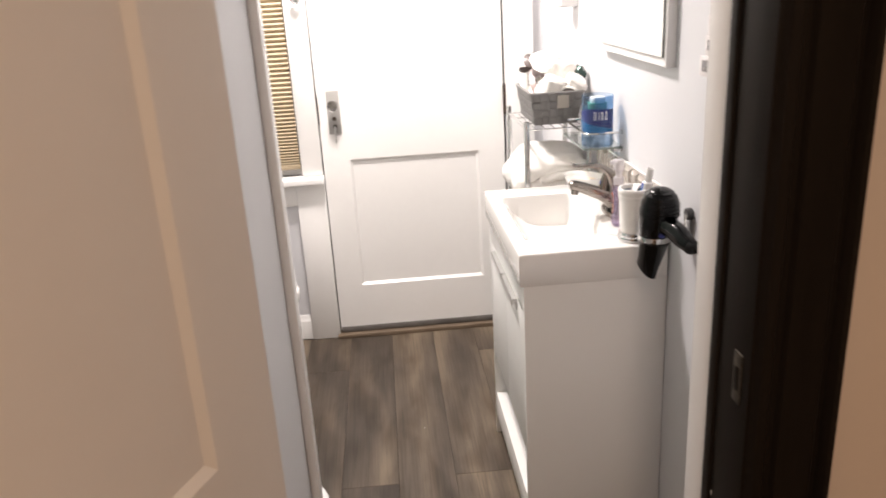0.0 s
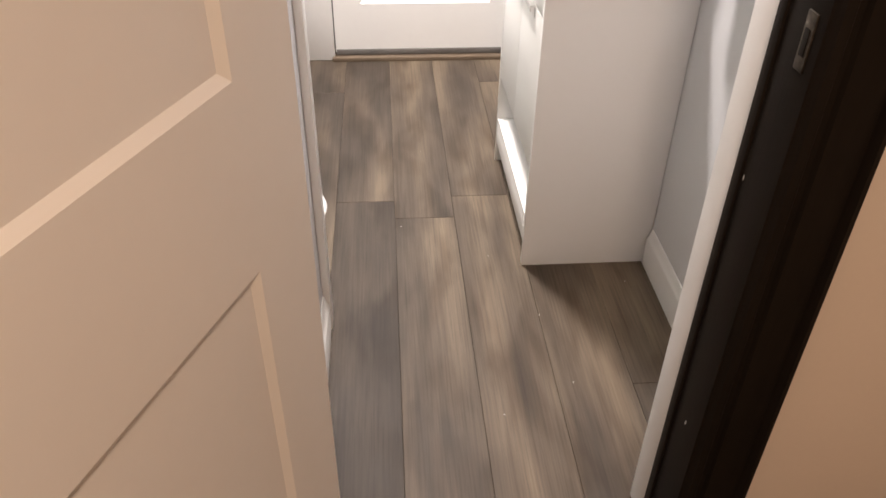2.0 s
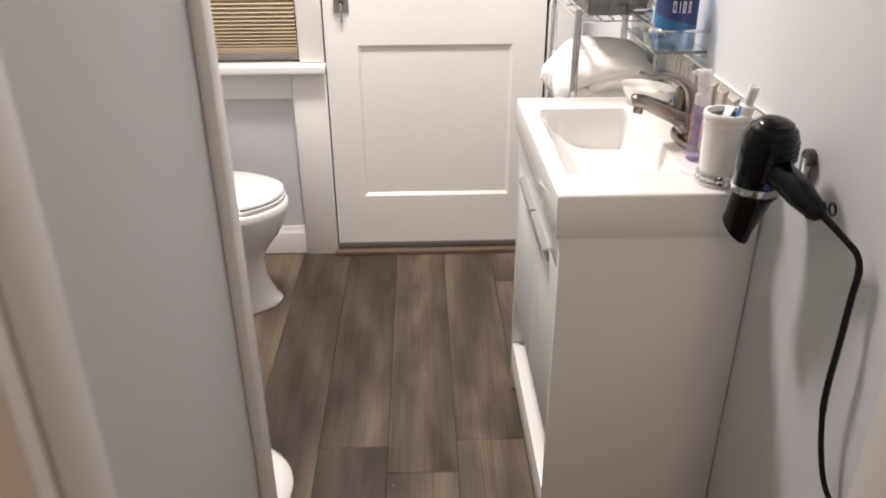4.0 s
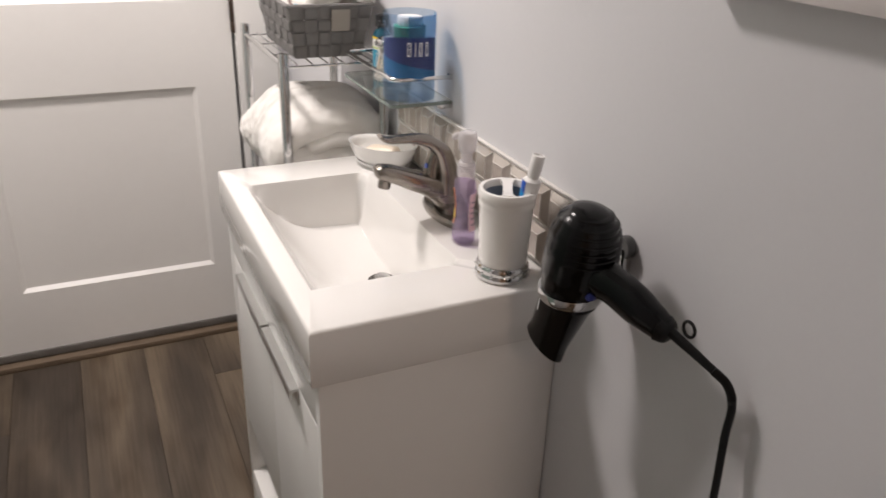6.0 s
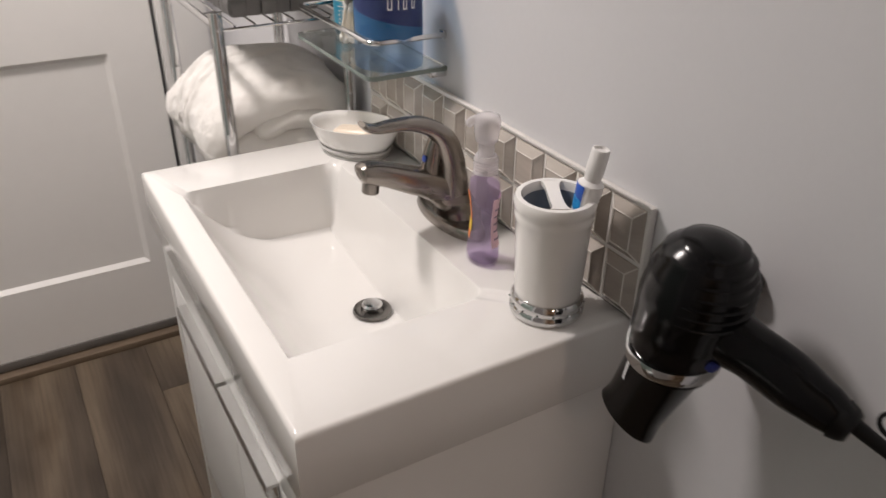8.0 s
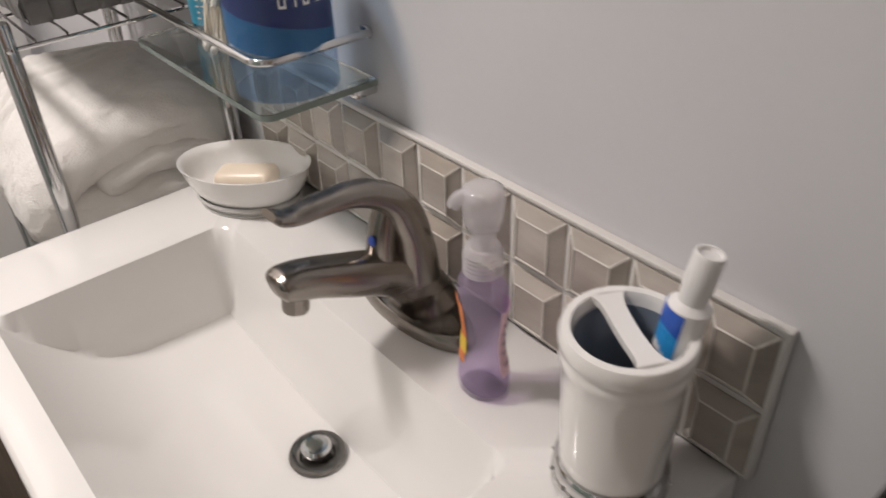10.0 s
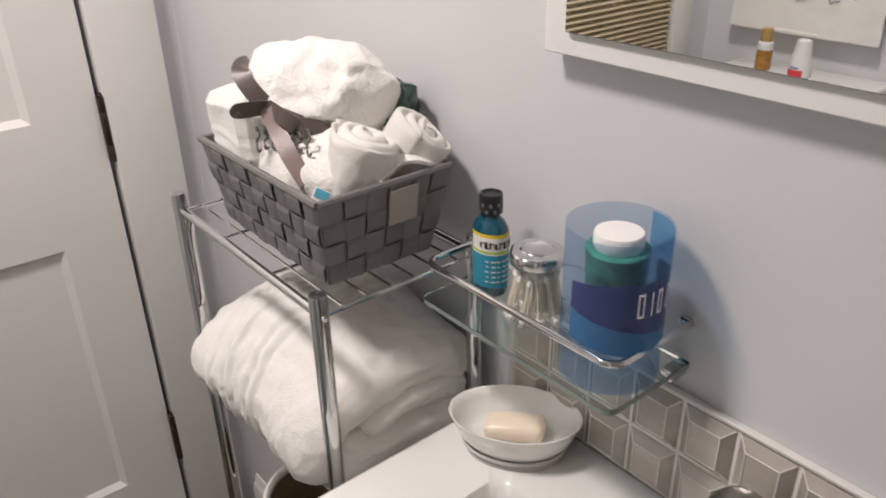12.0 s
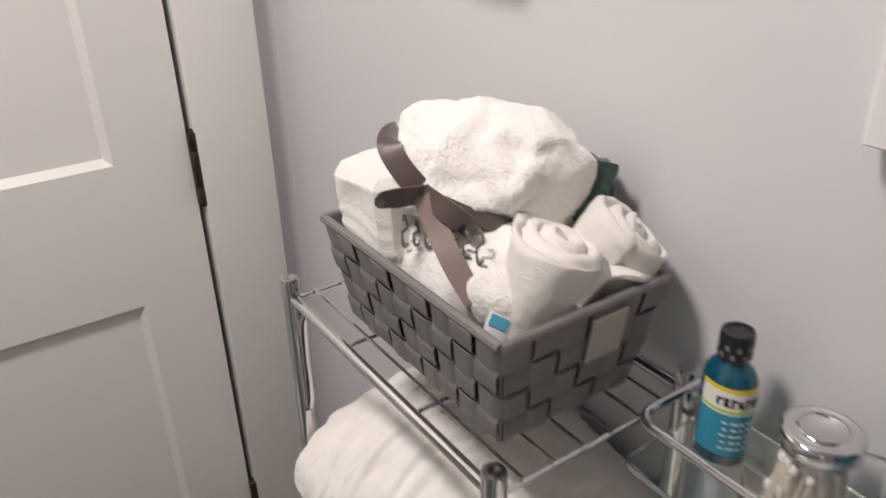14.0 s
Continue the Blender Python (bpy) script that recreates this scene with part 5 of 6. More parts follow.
def bundle():
    """Plush towel rolled up with a grey-brown satin bow, standing in the basket."""
    t = thing("rolled_towel", (1.09, 3.52, 1.05), "plump white plush towel bundle tied with a taupe satin ribbon", "towel")
    c = Vector((1.091, 3.503, 1.201))
    ax = Vector((0.66, -0.64, -0.18)).normalized()
    up = Vector((0.1, 0.1, 1)).normalized()
    sd = ax.cross(up).normalized()
    up = sd.cross(ax)
    bm = bmesh.new()
    n, m = 110, 110
    rows = []
    for i in range(n + 1):
        u = -1 + 2 * i / n
        w = max(0.0, 1 - abs(u) ** 3.2) ** 0.5
        ring = []
        for j in range(m):
            a = 2 * math.pi * j / m
            r = 0.052 * w * (1 + 0.16 * u)
            ring.append(bm.verts.new(c + ax * (0.079 * u) + sd * (r * 0.92 * math.cos(a)) + up * (r * math.sin(a) * (0.95 if math.sin(a) > 0 else 0.85))))
        rows.append(ring)
    for a, b in zip(rows, rows[1:]):
        for j in range(m):
            bm.faces.new((a[j], a[(j + 1) % m], b[(j + 1) % m], b[j]))
    bmesh.ops.remove_doubles(bm, verts=bm.verts, dist=0.0005)
    fluff(bm, 0.020, 15, 2.0)
    fluff(bm, 0.006, 45, 3.0)
    fluff(bm, 0.0010, 150, 4.0)
    fluff(bm, 0.0007, 420, 5.0)
    piece("plush_roll", bm, PLUSH, t, angle=180)
    low = bmesh.new()
    bmesh.ops.create_icosphere(low, subdivisions=6, radius=1, matrix=Matrix.Translation((1.085, 3.488, 1.122)) @ Matrix.Diagonal((0.062, 0.100, 0.060, 1)))
    fluff(low, 0.007, 18, 6)
    fluff(low, 0.0025, 60, 7)
    fluff(low, 0.0006, 300, 8)
    piece("lower_roll", low, PLUSH, t, angle=180)
    satin = shader("taupe_satin", (0.095, 0.070, 0.064), 0.34, spread=0.10, scale=30, fine=600, bump=0.1, sheen=0.4)

    # same hue as the taupe satin, about 2.6 times lighter, for the tail
    pink = shader("lighter_taupe_satin", (0.25, 0.185, 0.17), 0.32, spread=0.10, scale=30, fine=600, bump=0.1, sheen=0.4)

    def ribbon(points, w, nrm, name="ribbon", mat=satin):
        pts = spline(points, 7)
        rows_ = []
        rb = bmesh.new()
        for i, p in enumerate(pts):
            tg = (pts[min(i + 1, len(pts) - 1)] - pts[max(i - 1, 0)]).normalized()
            s = tg.cross(Vector(nrm)).normalized()
            rows_.append([rb.verts.new(p - s * w), rb.verts.new(p), rb.verts.new(p + s * w)])
        for a, b in zip(rows_, rows_[1:]):
            for j in range(2):
                rb.faces.new((a[j], a[j + 1], b[j + 1], b[j]))
        piece(name, thick(rb, 0.0006), mat, t, "taupe satin ribbon", angle=60)
    k = Vector((1.0335, 3.499, 1.199))
    out = Vector((-0.50, -0.80, 0.35)).normalized()
    ribbon([k, Vector((1.024, 3.512, 1.216)), Vector((1.021, 3.526, 1.231)), Vector((1.027, 3.535, 1.2375)), Vector((1.042, 3.545, 1.236))], 0.0095, out)
    ribbon([k, Vector((1.050, 3.470, 1.190)), Vector((1.066, 3.456, 1.182)), Vector((1.087, 3.450, 1.174)), Vector((1.116, 3.452, 1.171)), Vector((1.150, 3.470, 1.174))], 0.0058, (-0.3, -0.9, 0.3))
    ribbon([k + out * 0.005, Vector((1.030, 3.478, 1.181)), Vector((1.029, 3.452, 1.157)), Vector((1.034, 3.432, 1.134))], 0.0092, out, "ribbon_tail", pink)
    for end, w in ((Vector((1.004, 3.506, 1.200)), 0.0085), (Vector((1.046, 3.463, 1.184)), 0.0090)):
        o = out * 0.009
        ribbon([k, k.lerp(end, 0.5) + o, end + o * 0.5, end - o * 0.3, k.lerp(end, 0.5) - o * 0.5, k - o * 0.2], w, (end - k).cross(Vector((0.35, -0.25, 1))), "bow_loop")
    kb = bmesh.new()
    bmesh.ops.create_icosphere(kb, subdivisions=2, radius=1, matrix=Matrix.Translation(k) @ Matrix.Diagonal((0.007, 0.006, 0.008, 1)))
    piece("knot", kb, satin, t, "taupe ribbon knot")
    emb = shader("grey_embroidery", (0.16, 0.145, 0.14), 0.8)
    # stitched curls in a row across the towel below the bow
    for i in range(7):
        c0 = Vector((1.0345 + 0.0028 * i, 3.530 - 0.0135 * i, 1.156 + 0.0022 * i))
        h = 0.010 if i % 3 else 0.014
        pts = spline([c0 + Vector((0.000, 0.003, h * 0.6)), c0 + Vector((-0.001, 0.000, h)), c0 + Vector((-0.001, -0.004, h * 0.4)), c0 + Vector((-0.002, 0.003, -h * 0.2)), c0 + Vector((-0.003, 0.000, -h)), c0 + Vector((-0.002, -0.005, -h * 0.7))], 4)
        piece("embroidery", tube([p + out * 0.009 for p in pts], 0.0013, 6), emb, t, "grey embroidered stitches")


bundle()


def standing_towel():
    t = thing("hand_towel", (1.04, 3.60, 1.05), "white terry hand towel folded upright with a ribbed border", "towel")
    bm = boxes(((1.019, 3.530, 1.048), (1.112, 3.608, 1.196)), bevel=0.009, seg=1)
    bmesh.ops.subdivide_edges(bm, edges=bm.edges, cuts=9, use_grid_fill=True)
    bmesh.ops.subdivide_edges(bm, edges=bm.edges, cuts=2, use_grid_fill=True)
    for v in bm.verts:
        v.co.z += 0.016 * (3.58 - v.co.y) if v.co.z > 1.15 else 0
        if 1.10 < v.co.z < 1.158:
            v.co += (v.co - Vector((1.068, 3.565, v.co.z))).normalized() * 0.0013 * math.sin(v.co.z * 2 * math.pi / 0.0135)
        if v.co.z < 1.12 and v.co.x < 1.05:
            v.co.x += 0.012 * min(1.0, (1.12 - v.co.z) / 0.02)
        if v.co.z > 1.12:
            v.co.x -= 0.10 * (v.co.z - 1.12)
            v.co.y += 0.12 * (v.co.z - 1.12)
    fluff(bm, 0.009, 16, 4)
    fluff(bm, 0.0008, 90, 5)
    piece("cloth", bm, TERRY, t, angle=180)


standing_towel()


def washcloth_roll(c, axis, r, length, seed, label):
    """Washcloth rolled into a spiral with a loose outer flap."""
    t = thing("rolled_washcloth", c, label, "washcloth", "rolled washcloths")
    q = Vector(axis).to_track_quat("Z", "Y").to_matrix().to_4x4()
    m = Matrix.Translation(c) @ q
    turns, na, nr, ns = 2.6, 120, 30, 26
    bm = bmesh.new()

    def edge(a, v):
        # outer turn grows towards its loose end; the foot is wider
        return r * (0.94 + 0.13 * a / (2 * math.pi)) * (0.90 + 0.14 * v) * (1 + 0.04 * math.sin(2 * a + 4 * v + seed))
    rings = []
    for i in range(ns + 1):
        v = 0.93 * i / ns
        rings.append([(edge(2 * math.pi * j / na, v), 2 * math.pi * j / na, length * (v - 0.5)) for j in range(na)])
    for i in range(1, nr):
        q_ = 1 - i / nr
        row = []
        for j in range(na):
            a = 2 * math.pi * j / na
            ph = (q_ * turns - a / (2 * math.pi)) % 1.0
            lobe = math.sqrt(max(0.0, 1 - (2 * ph - 1) ** 2))
            row.append((edge(a, 0.95) * q_, a, length * 0.43 + 0.010 * lobe - 0.004 * q_ * q_ + 0.004 * math.sin(a + seed)))
        rings.append(row)
    rows = [[bm.verts.new((rad * math.cos(seed + a), rad * math.sin(seed + a), z)) for rad, a, z in row] for row in rings]
    for p, q_ in zip(rows, rows[1:]):
        for j in range(na):
            bm.faces.new((p[j], p[(j + 1) % na], q_[(j + 1) % na], q_[j]))
    bm.faces.new(rows[-1])
    bm.faces.new(rows[0][::-1])
    fluff(bm, 0.0050, 24, seed)
    fluff(bm, 0.0008, 110, seed + 3)
    bmesh.ops.transform(bm, matrix=m, verts=bm.verts)
    piece("cloth", bm, terry("white_washcloth" + str(round(seed)), (0.83, 0.805, 0.765), 700), t, angle=180)


washcloth_roll((1.082, 3.415, 1.132), (0.24, -0.14, 1), 0.038, 0.100, 1.0, "white washcloth rolled tight, standing in the basket")
washcloth_roll((1.146, 3.414, 1.132), (0.46, -0.34, 1), 0.036, 0.096, 3.0, "white washcloth rolled loosely, standing at the basket corner")


def loose_bits():
    f = thing("loose_washcloth", (1.12, 3.39, 1.10), "white washcloth corner spilling over the basket rim", "washcloth")
    bm = grid_sheet(lambda u, v: (1.085 + 0.085 * u, 3.374 + 0.05 * v + 0.006 * math.sin(7 * u), 1.137 + 0.016 * u * (1 - u) * 4 * (1 - v) + 0.02 * v - 0.004), 18, 10)
    thick(bm, 0.004)
    fluff(bm, 0.006, 35, 8)
    piece("cloth", bm, TERRY, f, angle=80)
    g = thing("wrapped_soap", (1.14, 3.475, 1.15), "dark green foil-wrapped guest soap behind the towels", "soap")
    bm = boxes(((-0.024, -0.016, -0.030), (0.024, 0.016, 0.030)), bevel=0.008)
    bmesh.ops.subdivide_edges(bm, edges=bm.edges, cuts=3, use_grid_fill=True)
    fluff(bm, 0.008, 50, 3)
    bmesh.ops.transform(bm, matrix=pose(1.172, 3.458, 1.178, 20, 38, 40), verts=bm.verts)
    piece("wrapper", bm, shader("dark_green_foil", (0.05, 0.085, 0.075), 0.25, 0.5, spread=0.3, fine=80), g, angle=20)
    s = thing("sample_sachet", (1.04, 3.40, 1.13), "white and blue sample sachet tucked in the basket", "sachet")
    bm = boxes(((-0.010, -0.0015, -0.018), (0.010, 0.0015, 0.010)), bevel=0.001)
    bmesh.ops.transform(bm, matrix=pose(1.030, 3.400, 1.127, -32, 30, -32), verts=bm.verts)
    piece("packet", bm, shader("white_packet", (0.78, 0.78, 0.78), 0.3), s)
    bm = boxes(((-0.009, -0.0022, 0.000), (0.006, -0.0017, 0.009)))
    bmesh.ops.transform(bm, matrix=pose(1.030, 3.400, 1.127, -32, 30, -32), verts=bm.verts)
    piece("blue_print", bm, shader("sky_print", (0.10, 0.42, 0.60), 0.3), s, "light blue print")


loose_bits()

# ---- on the walls ----


def mirror_cabinet():
    c = thing("wall_mirror", (1.19, 2.96, 1.28), "wall mirror laid on a flat white backing frame", "mirror")
    y0, y1, z0, z1 = 2.703, 3.252, 1.275, 1.93
    fr, sd, far = 0.021, 0.014, 2.0
    bm = bmesh.new()

    def loop(x, d, e):
        return [bm.verts.new((x, *q)) for q in ((y0 + e, z0 + d), (y1 - e * far, z0 + d), (y1 - e * far, z1 - d), (y0 + e, z1 - d))]
    ls = [loop(x, d, e) for x, d, e in ((1.2095, 0, 0), (1.1890, 0, 0), (1.1878, 0.0012, 0.0012), (1.1878, fr + 0.012, sd + 0.012), (1.2095, fr + 0.012, sd + 0.012))]
    for a, b in zip(ls, ls[1:] + ls[:1]):
        for i in range(4):
            bm.faces.new((a[i], a[(i + 1) % 4], b[(i + 1) % 4], b[i]))
    piece("mirror_frame", bm, shader("white_frame_lacquer", (0.80, 0.79, 0.78), 0.3, spread=0.02), c, smooth=False)
    plate = boxes(((1.1830, y0 + sd, z0 + fr), (1.1876, y1 - sd * far, z1 - fr)), bevel=0.0008, seg=1)
    piece("mirror_edge", plate, shader("grey_mirror_edge", (0.30, 0.31, 0.30), 0.25, 0.6), c, "ground grey edge of the mirror plate")
    piece("mirror_glass", boxes(((1.1820, y0 + sd + 0.001, z0 + fr + 0.001), (1.1828, y1 - sd * far - 0.001, z1 - fr - 0.001))), MIRROR, c, smooth=False)


mirror_cabinet()


def word_sign():
    s = thing("wall_sign", (1.195, 2.38, 1.28), "white wooden bathroom sign with grey words in mixed lettering", "sign")
    x = 1.182
    white = shader("whitewashed_board", (0.74, 0.70, 0.69), 0.6, spread=0.08, scale=8, stretch=(1, 1, 8))
    ink = shader("grey_sign_ink", (0.10, 0.095, 0.10), 0.6)
    rows = [("BE TIDY", 0.032, 1.301, 2.494), ("FLUSH", 0.030, 1.341, 2.476), ("Wash", 0.029, 1.380, 2.464), ("BRUSH", 0.030, 1.417, 2.458)]
    for i, (w, size, zc, yl) in enumerate(rows):
        z0, z1 = zc - 0.0195, zc + 0.0185
        piece("board", boxes(((x + (0.002 if i == 1 else 0), 2.285, z0), (1.2095, yl + 0.006, z1)), bevel=0.001), white, s, "whitewashed board")
        m = Matrix(((0, 0, -1, x - 0.0004 + (0.002 if i == 1 else 0)), (-1, 0, 0, yl - 0.004), (0, 1, 0, zc), (0, 0, 0, 1)))
        cu = bpy.data.curves.new("words", "FONT")
        cu.body, cu.size, cu.extrude, cu.resolution_u = w, size, 0.0004, 2
        cu.align_x, cu.align_y = "LEFT", "CENTER"
        tmp = bpy.data.objects.new("words", cu)
        scene.collection.objects.link(tmp)
        me = bpy.data.meshes.new_from_object(tmp.evaluated_get(bpy.context.evaluated_depsgraph_get()))
        bpy.data.objects.remove(tmp)
        me.transform(m)
        me.materials.clear()
        me.materials.append(ink)
        under(new("lettering", me), s)["label"] = "grey painted words"


word_sign()


def wall_box():
    b = thing("wall_dispenser", (1.18, 3.62, 1.38), "small white plastic box fixed to the wall", "dispenser")
    piece("case", boxes(((1.150, 3.585, 1.383), (1.2095, 3.665, 1.50)), bevel=0.006, seg=3), shader("white_abs", (0.78, 0.77, 0.76), 0.3, spread=0.02), b)
    piece("button", boxes(((1.1465, 3.612, 1.405), (1.1505, 3.638, 1.425)), bevel=0.002), shader("pale_grey_abs", (0.5, 0.5, 0.5), 0.4), b)


wall_box()


def glass_hook():
    h = thing("glass_hook", (0.245, 4.14, 1.43), "clear glass knob hook on the casing", "hook")
    st = lathe([(0, 0), (0.010, 0), (0.009, 0.004), (0.004, 0.006), (0.004, 0.020), (0, 0.020)], 16)
    bmesh.ops.transform(st, matrix=Matrix.Translation((0.240, 4.1598, 1.452)) @ Matrix.Rotation(radians(90), 4, "X"), verts=st.verts)
    piece("stem", st, CHROME, h)
    kn = lathe([(0, 0), (0.010, 0.001), (0.020, 0.008), (0.022, 0.015), (0.014, 0.023), (0, 0.025)], 10)
    bmesh.ops.transform(kn, matrix=Matrix.Translation((0.240, 4.1405, 1.452)) @ Matrix.Rotation(radians(90), 4, "X"), verts=kn.verts)
    piece("knob", kn, GLASS, h, "faceted glass knob", angle=5)


glass_hook()

# ---- toilet corner ----


def toilet():
    t = thing("toilet", (-0.2, 3.81, 0), "white ceramic toilet with its lid closed", "toilet")
    yc = 3.812

    def egg(a, fx, bx, w):
        c, s = math.cos(a), math.sin(a)
        return ((fx if c > 0 else bx) * c, w * s)

    def loft(levels, cx, n=48, bm=None):
        bm = bm or bmesh.new()
        rings = []
        for z, fx, bx, w, dx in levels:
            rings.append([bm.verts.new((cx + dx + egg(2 * math.pi * i / n, fx, bx, w)[0], yc + egg(2 * math.pi * i / n, fx, bx, w)[1], z)) for i in range(n)])
        for a, b in zip(rings, rings[1:]):
            for i in range(n):
                bm.faces.new((a[i], a[(i + 1) % n], b[(i + 1) % n], b[i]))
        bm.faces.new(rings[0][::-1])
        bm.faces.new(rings[-1])
        return bm
    cx = -0.10
    bowl = loft([(0.0, 0.205, 0.26, 0.112, 0), (0.012, 0.21, 0.262, 0.116, 0), (0.03, 0.195, 0.26, 0.108, 0), (0.10, 0.165, 0.25, 0.098, 0), (0.17, 0.160, 0.24, 0.102, 0), (0.22, 0.185, 0.24, 0.125, 0), (0.27, 0.225, 0.24, 0.155, 0), (0.32, 0.250, 0.24, 0.176, 0), (0.360, 0.262, 0.24, 0.184, 0), (0.380, 0.262, 0.24, 0.184, 0), (0.388, 0.255, 0.235, 0.178, 0)], cx)
    piece("bowl", bowl, CERAMIC, t, angle=60)
    piece("seat", loft([(0.389, 0.245, 0.215, 0.172, 0), (0.392, 0.254, 0.22, 0.180, 0), (0.402, 0.254, 0.22, 0.180, 0), (0.405, 0.248, 0.215, 0.175, 0)], cx), CERAMIC, t, angle=60)
    piece("lid", loft([(0.408, 0.246, 0.212, 0.173, 0), (0.411, 0.252, 0.218, 0.178, 0), (0.420, 0.250, 0.216, 0.176, 0), (0.427, 0.225, 0.20, 0.158, 0), (0.430, 0.15, 0.14, 0.10, 0)], cx), CERAMIC, t, angle=60)
    piece("tank", boxes(((-0.553, 3.60, 0.40), (-0.345, 4.03, 0.825)), bevel=0.02, seg=4), CERAMIC, t)
    piece("tank_lid", boxes(((-0.555, 3.59, 0.826), (-0.335, 4.04, 0.858)), bevel=0.010, seg=3), CERAMIC, t)
    piece("shelf_neck", boxes(((-0.50, 3.69, 0.20), (-0.30, 3.93, 0.399)), bevel=0.02), CERAMIC, t)
    lev = tube([(-0.340, 3.66, 0.71), (-0.325, 3.66, 0.71), (-0.320, 3.70, 0.705), (-0.320, 3.74, 0.700)], 0.006, 10)
    piece("flush_lever", lev, CHROME, t, "chrome flush lever")


toilet()


def freshener():
    b = thing("reed_freshener", (-0.445, 3.918, 0.858), "small amber bottle with white collar and wooden cap", "bottle")
    p = (-0.445, 3.918, 0.858)
    piece("bottle", lathe([(0, 0), (0.021, 0), (0.022, 0.003), (0.022, 0.052), (0.019, 0.056), (0, 0.056)], 28, at=p), shader("amber_print", (0.34, 0.16, 0.035), 0.2, spread=0.6, scale=60), b)
    piece("collar", lathe([(0.019, 0.056), (0.0215, 0.058), (0.0215, 0.076), (0.017, 0.080), (0, 0.080)], 28, at=p), shader("white_collar", (0.8, 0.79, 0.78), 0.35), b, "white collar")
    piece("cap", lathe([(0.0145, 0.080), (0.0160, 0.082), (0.0165, 0.116), (0, 0.117)], 24, at=p), shader("bamboo", (0.50, 0.32, 0.12), 0.5, spread=0.15, stretch=(1, 1, 8)), b, "bamboo cap")
    c = thing("gel_freshener", (-0.445, 3.806, 0.858), "white cone-shaped gel air freshener with red label", "air freshener")
    p = (-0.445, 3.806, 0.858)
    piece("cone", lathe([(0, 0), (0.028, 0), (0.031, 0.003), (0.030, 0.030), (0.022, 0.075), (0.019, 0.098), (0.014, 0.102), (0, 0.103)], 32, at=p), shader("white_gel_case", (0.80, 0.79, 0.79), 0.3), c)

    def band(a0, a1, z0, z1, col, nm):
        def rad(z):
            return 0.0308 - 0.0002 * z * 1000 * 0.9 if z > 0.03 else 0.0308
        bm = grid_sheet(lambda u, v: (p[0] + (rad(z0 + (z1 - z0) * v) + 0.0006) * math.cos(a0 + (a1 - a0) * u), p[1] + (rad(z0 + (z1 - z0) * v) + 0.0006) * math.sin(a0 + (a1 - a0) * u), p[2] + z0 + (z1 - z0) * v), 12, 3)
        piece("label", thick(bm, 0.0004), shader(nm, col, 0.4), c, "printed label")
    band(-0.7, 0.9, 0.004, 0.022, (0.70, 0.05, 0.07), "red_label")
    band(-0.3, 0.5, 0.026, 0.030, (0.05, 0.25, 0.45), "blue_label_line")
    band(-0.1, 0.35, 0.044, 0.056, (0.05, 0.30, 0.55), "blue_flame_mark")


freshener()


def hanging_towel():
    t = thing("hanging_towel", (-0.53, 3.86, 0.97), "white hand towel with grey flower embroidery hung over a rail", "towel")
    bm = grid_sheet(lambda u, v: (-0.528 + 0.004 * math.sin(9 * u) + 0.006 * (1 - v), 3.640 + 0.440 * u, 0.955 + 0.55 * v), 30, 30)
    thick(bm, 0.006)
    fluff(bm, 0.004, 25, 1)
    piece("cloth", bm, TERRY, t, angle=80)
    hem = boxes(((-0.534, 3.640, 0.950), (-0.514, 4.080, 0.962)), bevel=0.004)
    piece("hem", hem, TERRY, t)
    rail = tube([(-0.525, 3.58, 1.508), (-0.525, 4.13, 1.508)], 0.007, 12)
    rb = thing("towel_rail", (-0.54, 3.86, 1.5), "chrome towel rail on the wall above the toilet", "towel rail")
    piece("bar", rail, CHROME, rb)
    for y in (3.585, 4.125):
        piece("bracket", boxes(((-0.5595, y - 0.01, 1.495), (-0.515, y + 0.01, 1.520)), bevel=0.003), CHROME, rb)
    ink = shader("blue_grey_thread", (0.22, 0.22, 0.30), 0.8)
    rnd = random.Random(5)
    for k in range(9):
        cy, cz = 3.72 + 0.035 * k * 0.9, 1.085 + 0.02 * math.sin(k * 2.1)
        ring = [Vector((-0.5135, cy + (0.016 + 0.004 * math.cos(5 * 2 * math.pi * i / 30)) * math.cos(2 * math.pi * i / 30), cz + (0.016 + 0.004 * math.cos(5 * 2 * math.pi * i / 30)) * math.sin(2 * math.pi * i / 30))) for i in range(30)]
        piece("embroidered_flower", tube(ring, 0.0016, 6, closed=True, up=(1, 0, 0)), ink, t, "grey embroidered flower")


hanging_towel()


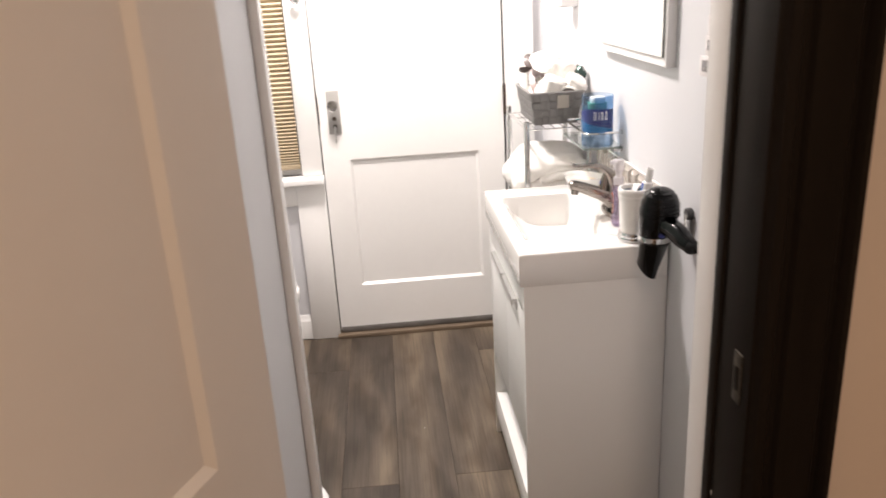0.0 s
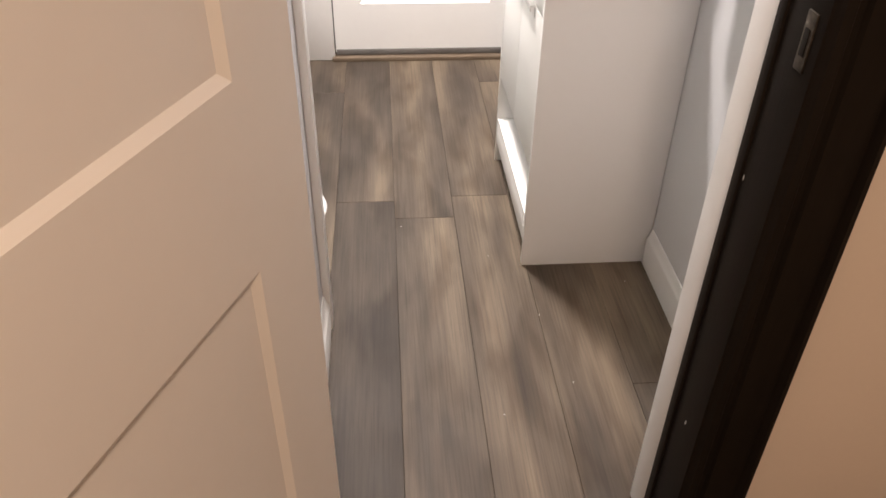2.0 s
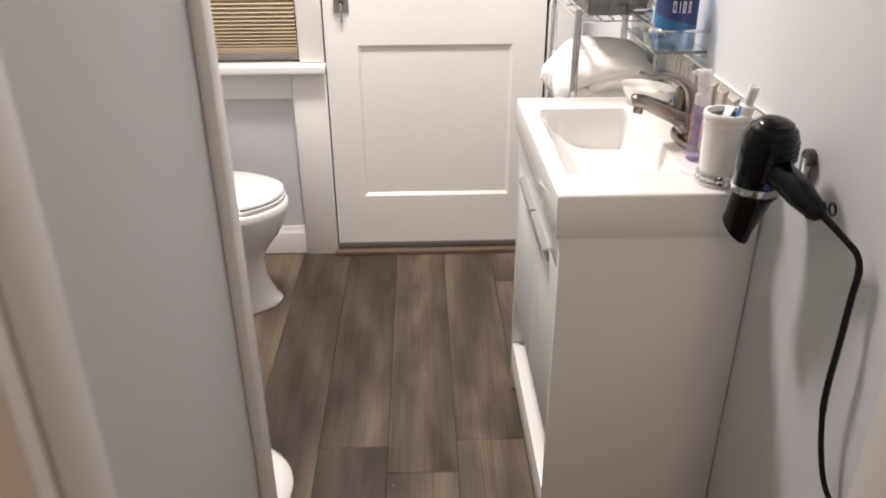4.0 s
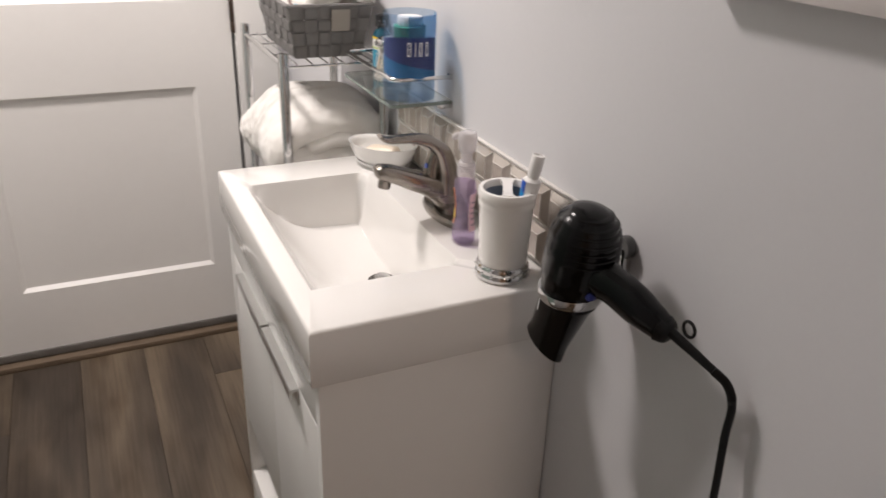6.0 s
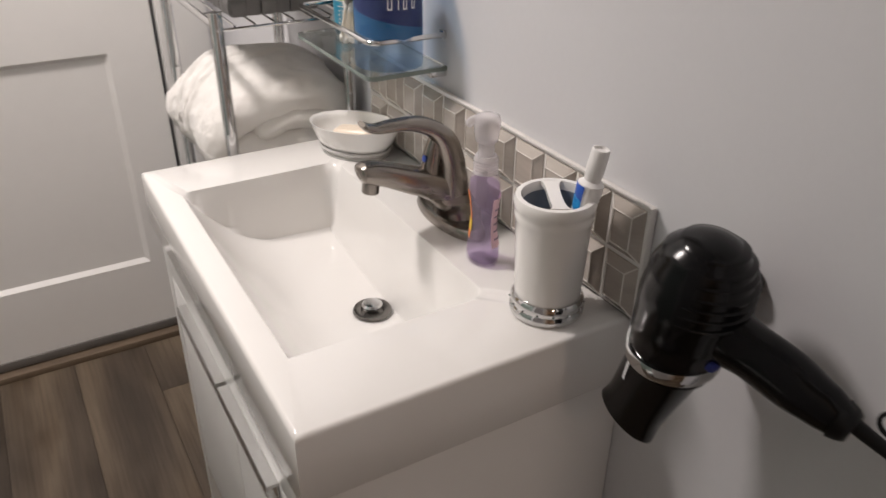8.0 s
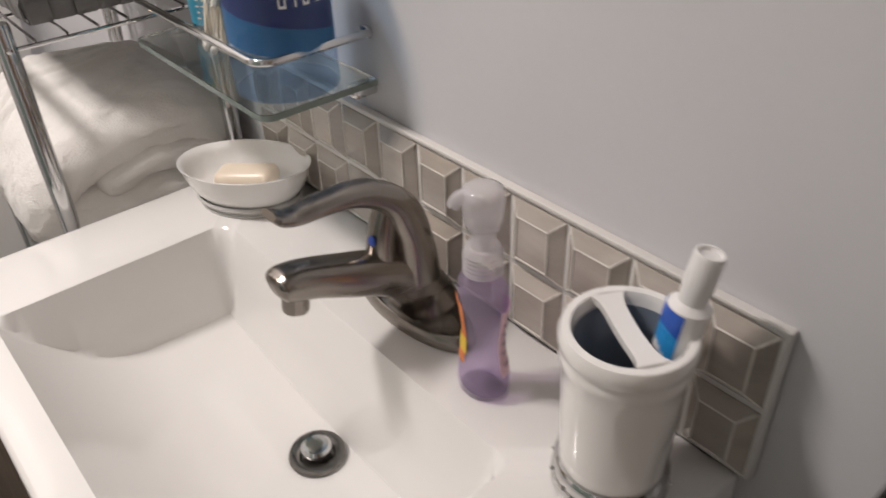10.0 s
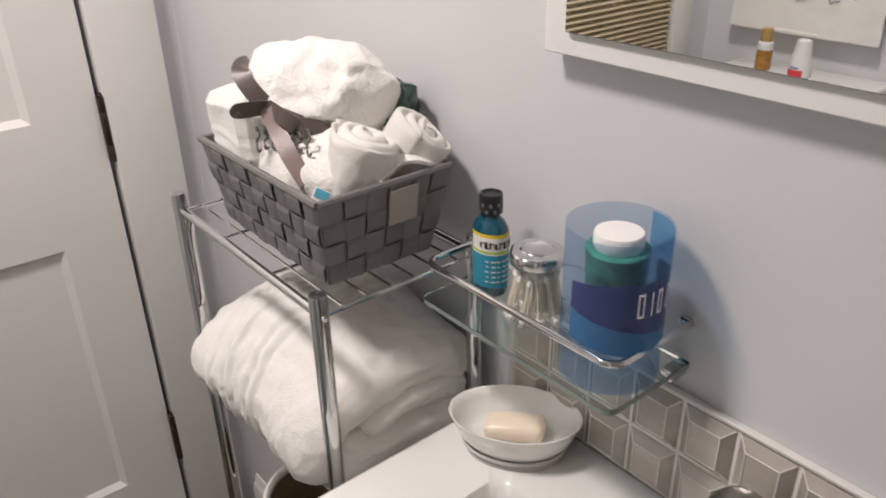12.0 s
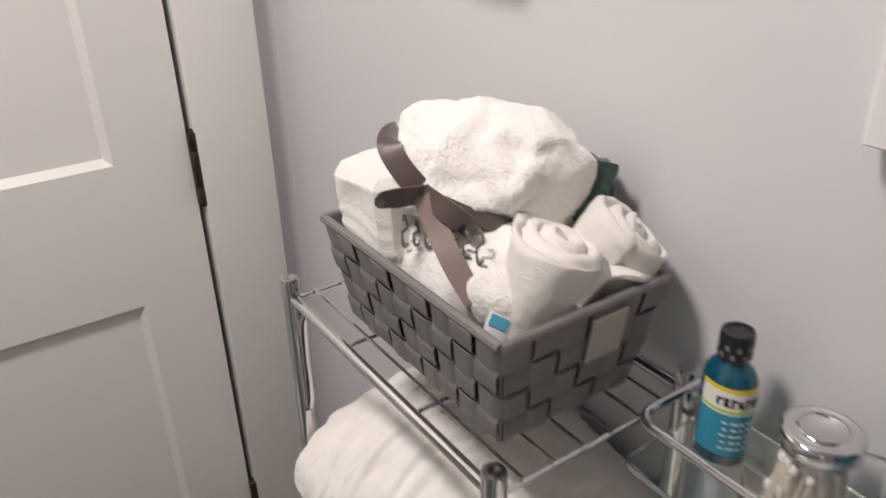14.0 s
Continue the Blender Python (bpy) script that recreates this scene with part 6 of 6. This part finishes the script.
def bin_and_curtain():
    b = thing("waste_bin", (0.185, 2.62, 0), "round white plastic waste bin", "waste bin")
    p = (0.188, 2.655, 0)
    white = shader("white_bin_plastic", (0.78, 0.77, 0.75), 0.3, spread=0.02)
    piece("bin", lathe([(0, 0), (0.108, 0), (0.112, 0.004), (0.136, 0.235), (0.133, 0.235), (0.110, 0.008), (0, 0.008)], 48, at=p), white, b, angle=60)
    piece("lid", lathe([(0, 0.262), (0.06, 0.260), (0.115, 0.252), (0.138, 0.242), (0.141, 0.236), (0.136, 0.2355)], 48, at=p), white, b, "domed white lid", angle=60)
    c = thing("shower_curtain", (0.04, 2.9, 0), "pale green shower curtain hanging in soft folds", "curtain")
    bm = grid_sheet(lambda u, v: (0.038 + 0.016 * math.sin(u * 40) * (0.5 + 0.5 * (1 - v)), 2.51 + 0.78 * u, 0.003 + 1.95 * v), 120, 4)
    piece("curtain_cloth", thick(bm, 0.0015), shader("pale_green_vinyl", (0.30, 0.37, 0.335), 0.45, spread=0.05), c, angle=80)


bin_and_curtain()


def floor_lint():
    t = thing("floor_lint", (0.7, 2.6, 0.001), "tiny white lint specks on the plank floor", "lint", kind="stuff")
    rnd, bm = random.Random(12), bmesh.new()
    for x, y in ((0.763, 2.739), (1.124, 2.606), (0.731, 2.152), (0.866, 2.482), (0.905, 2.241), (0.52, 2.90), (0.60, 3.35)):
        bmesh.ops.create_icosphere(bm, subdivisions=1, radius=1, matrix=pose(x, y, 0.0012, 0, 0, rnd.uniform(0, 180)) @ Matrix.Diagonal((rnd.uniform(0.0012, 0.0022), 0.0011, 0.0010, 1)))
    piece("specks", bm, shader("white_lint", (0.75, 0.73, 0.70), 0.9), t)


floor_lint()

# ---- floor planks ----


def planks():
    fl = bpy.data.objects["floor"]
    w, length, gap = 0.181, 1.22, 0.0005
    start = {0: 2.945, 1: 3.063, -1: 3.043, -2: 2.62, 2: 2.70, 3: 3.45, -3: 3.30, -4: 2.80, 4: 2.3, -5: 3.6, -6: 2.9, -7: 3.3, 5: 2.7, 6: 3.2, 7: 2.4}
    meshes = {}

    def mesh(h):
        key = round(h, 3)
        if key not in meshes:
            bm = boxes(((-w / 2 + gap, -h / 2 + gap, -0.004), (w / 2 - gap, h / 2 - gap, 0.0)), bevel=0.0007, seg=1)
            meshes[key] = linked("plank", bm, PLANK, False)
        return meshes[key]
    for k in range(-6, 7):
        x0 = 0.502 + w * k
        if x0 + w < -0.75 or x0 > 1.9:
            continue
        y = start.get(k, 3.0) - 4 * length
        while y < 4.2:
            a, b = max(y, -1.0), min(y + length, 4.168)
            if b - a > 0.02:
                ob = new("plank", mesh(b - a))
                ob.location = (x0 + w / 2, (a + b) / 2, 0)
                ob.parent = fl
            y += length


planks()
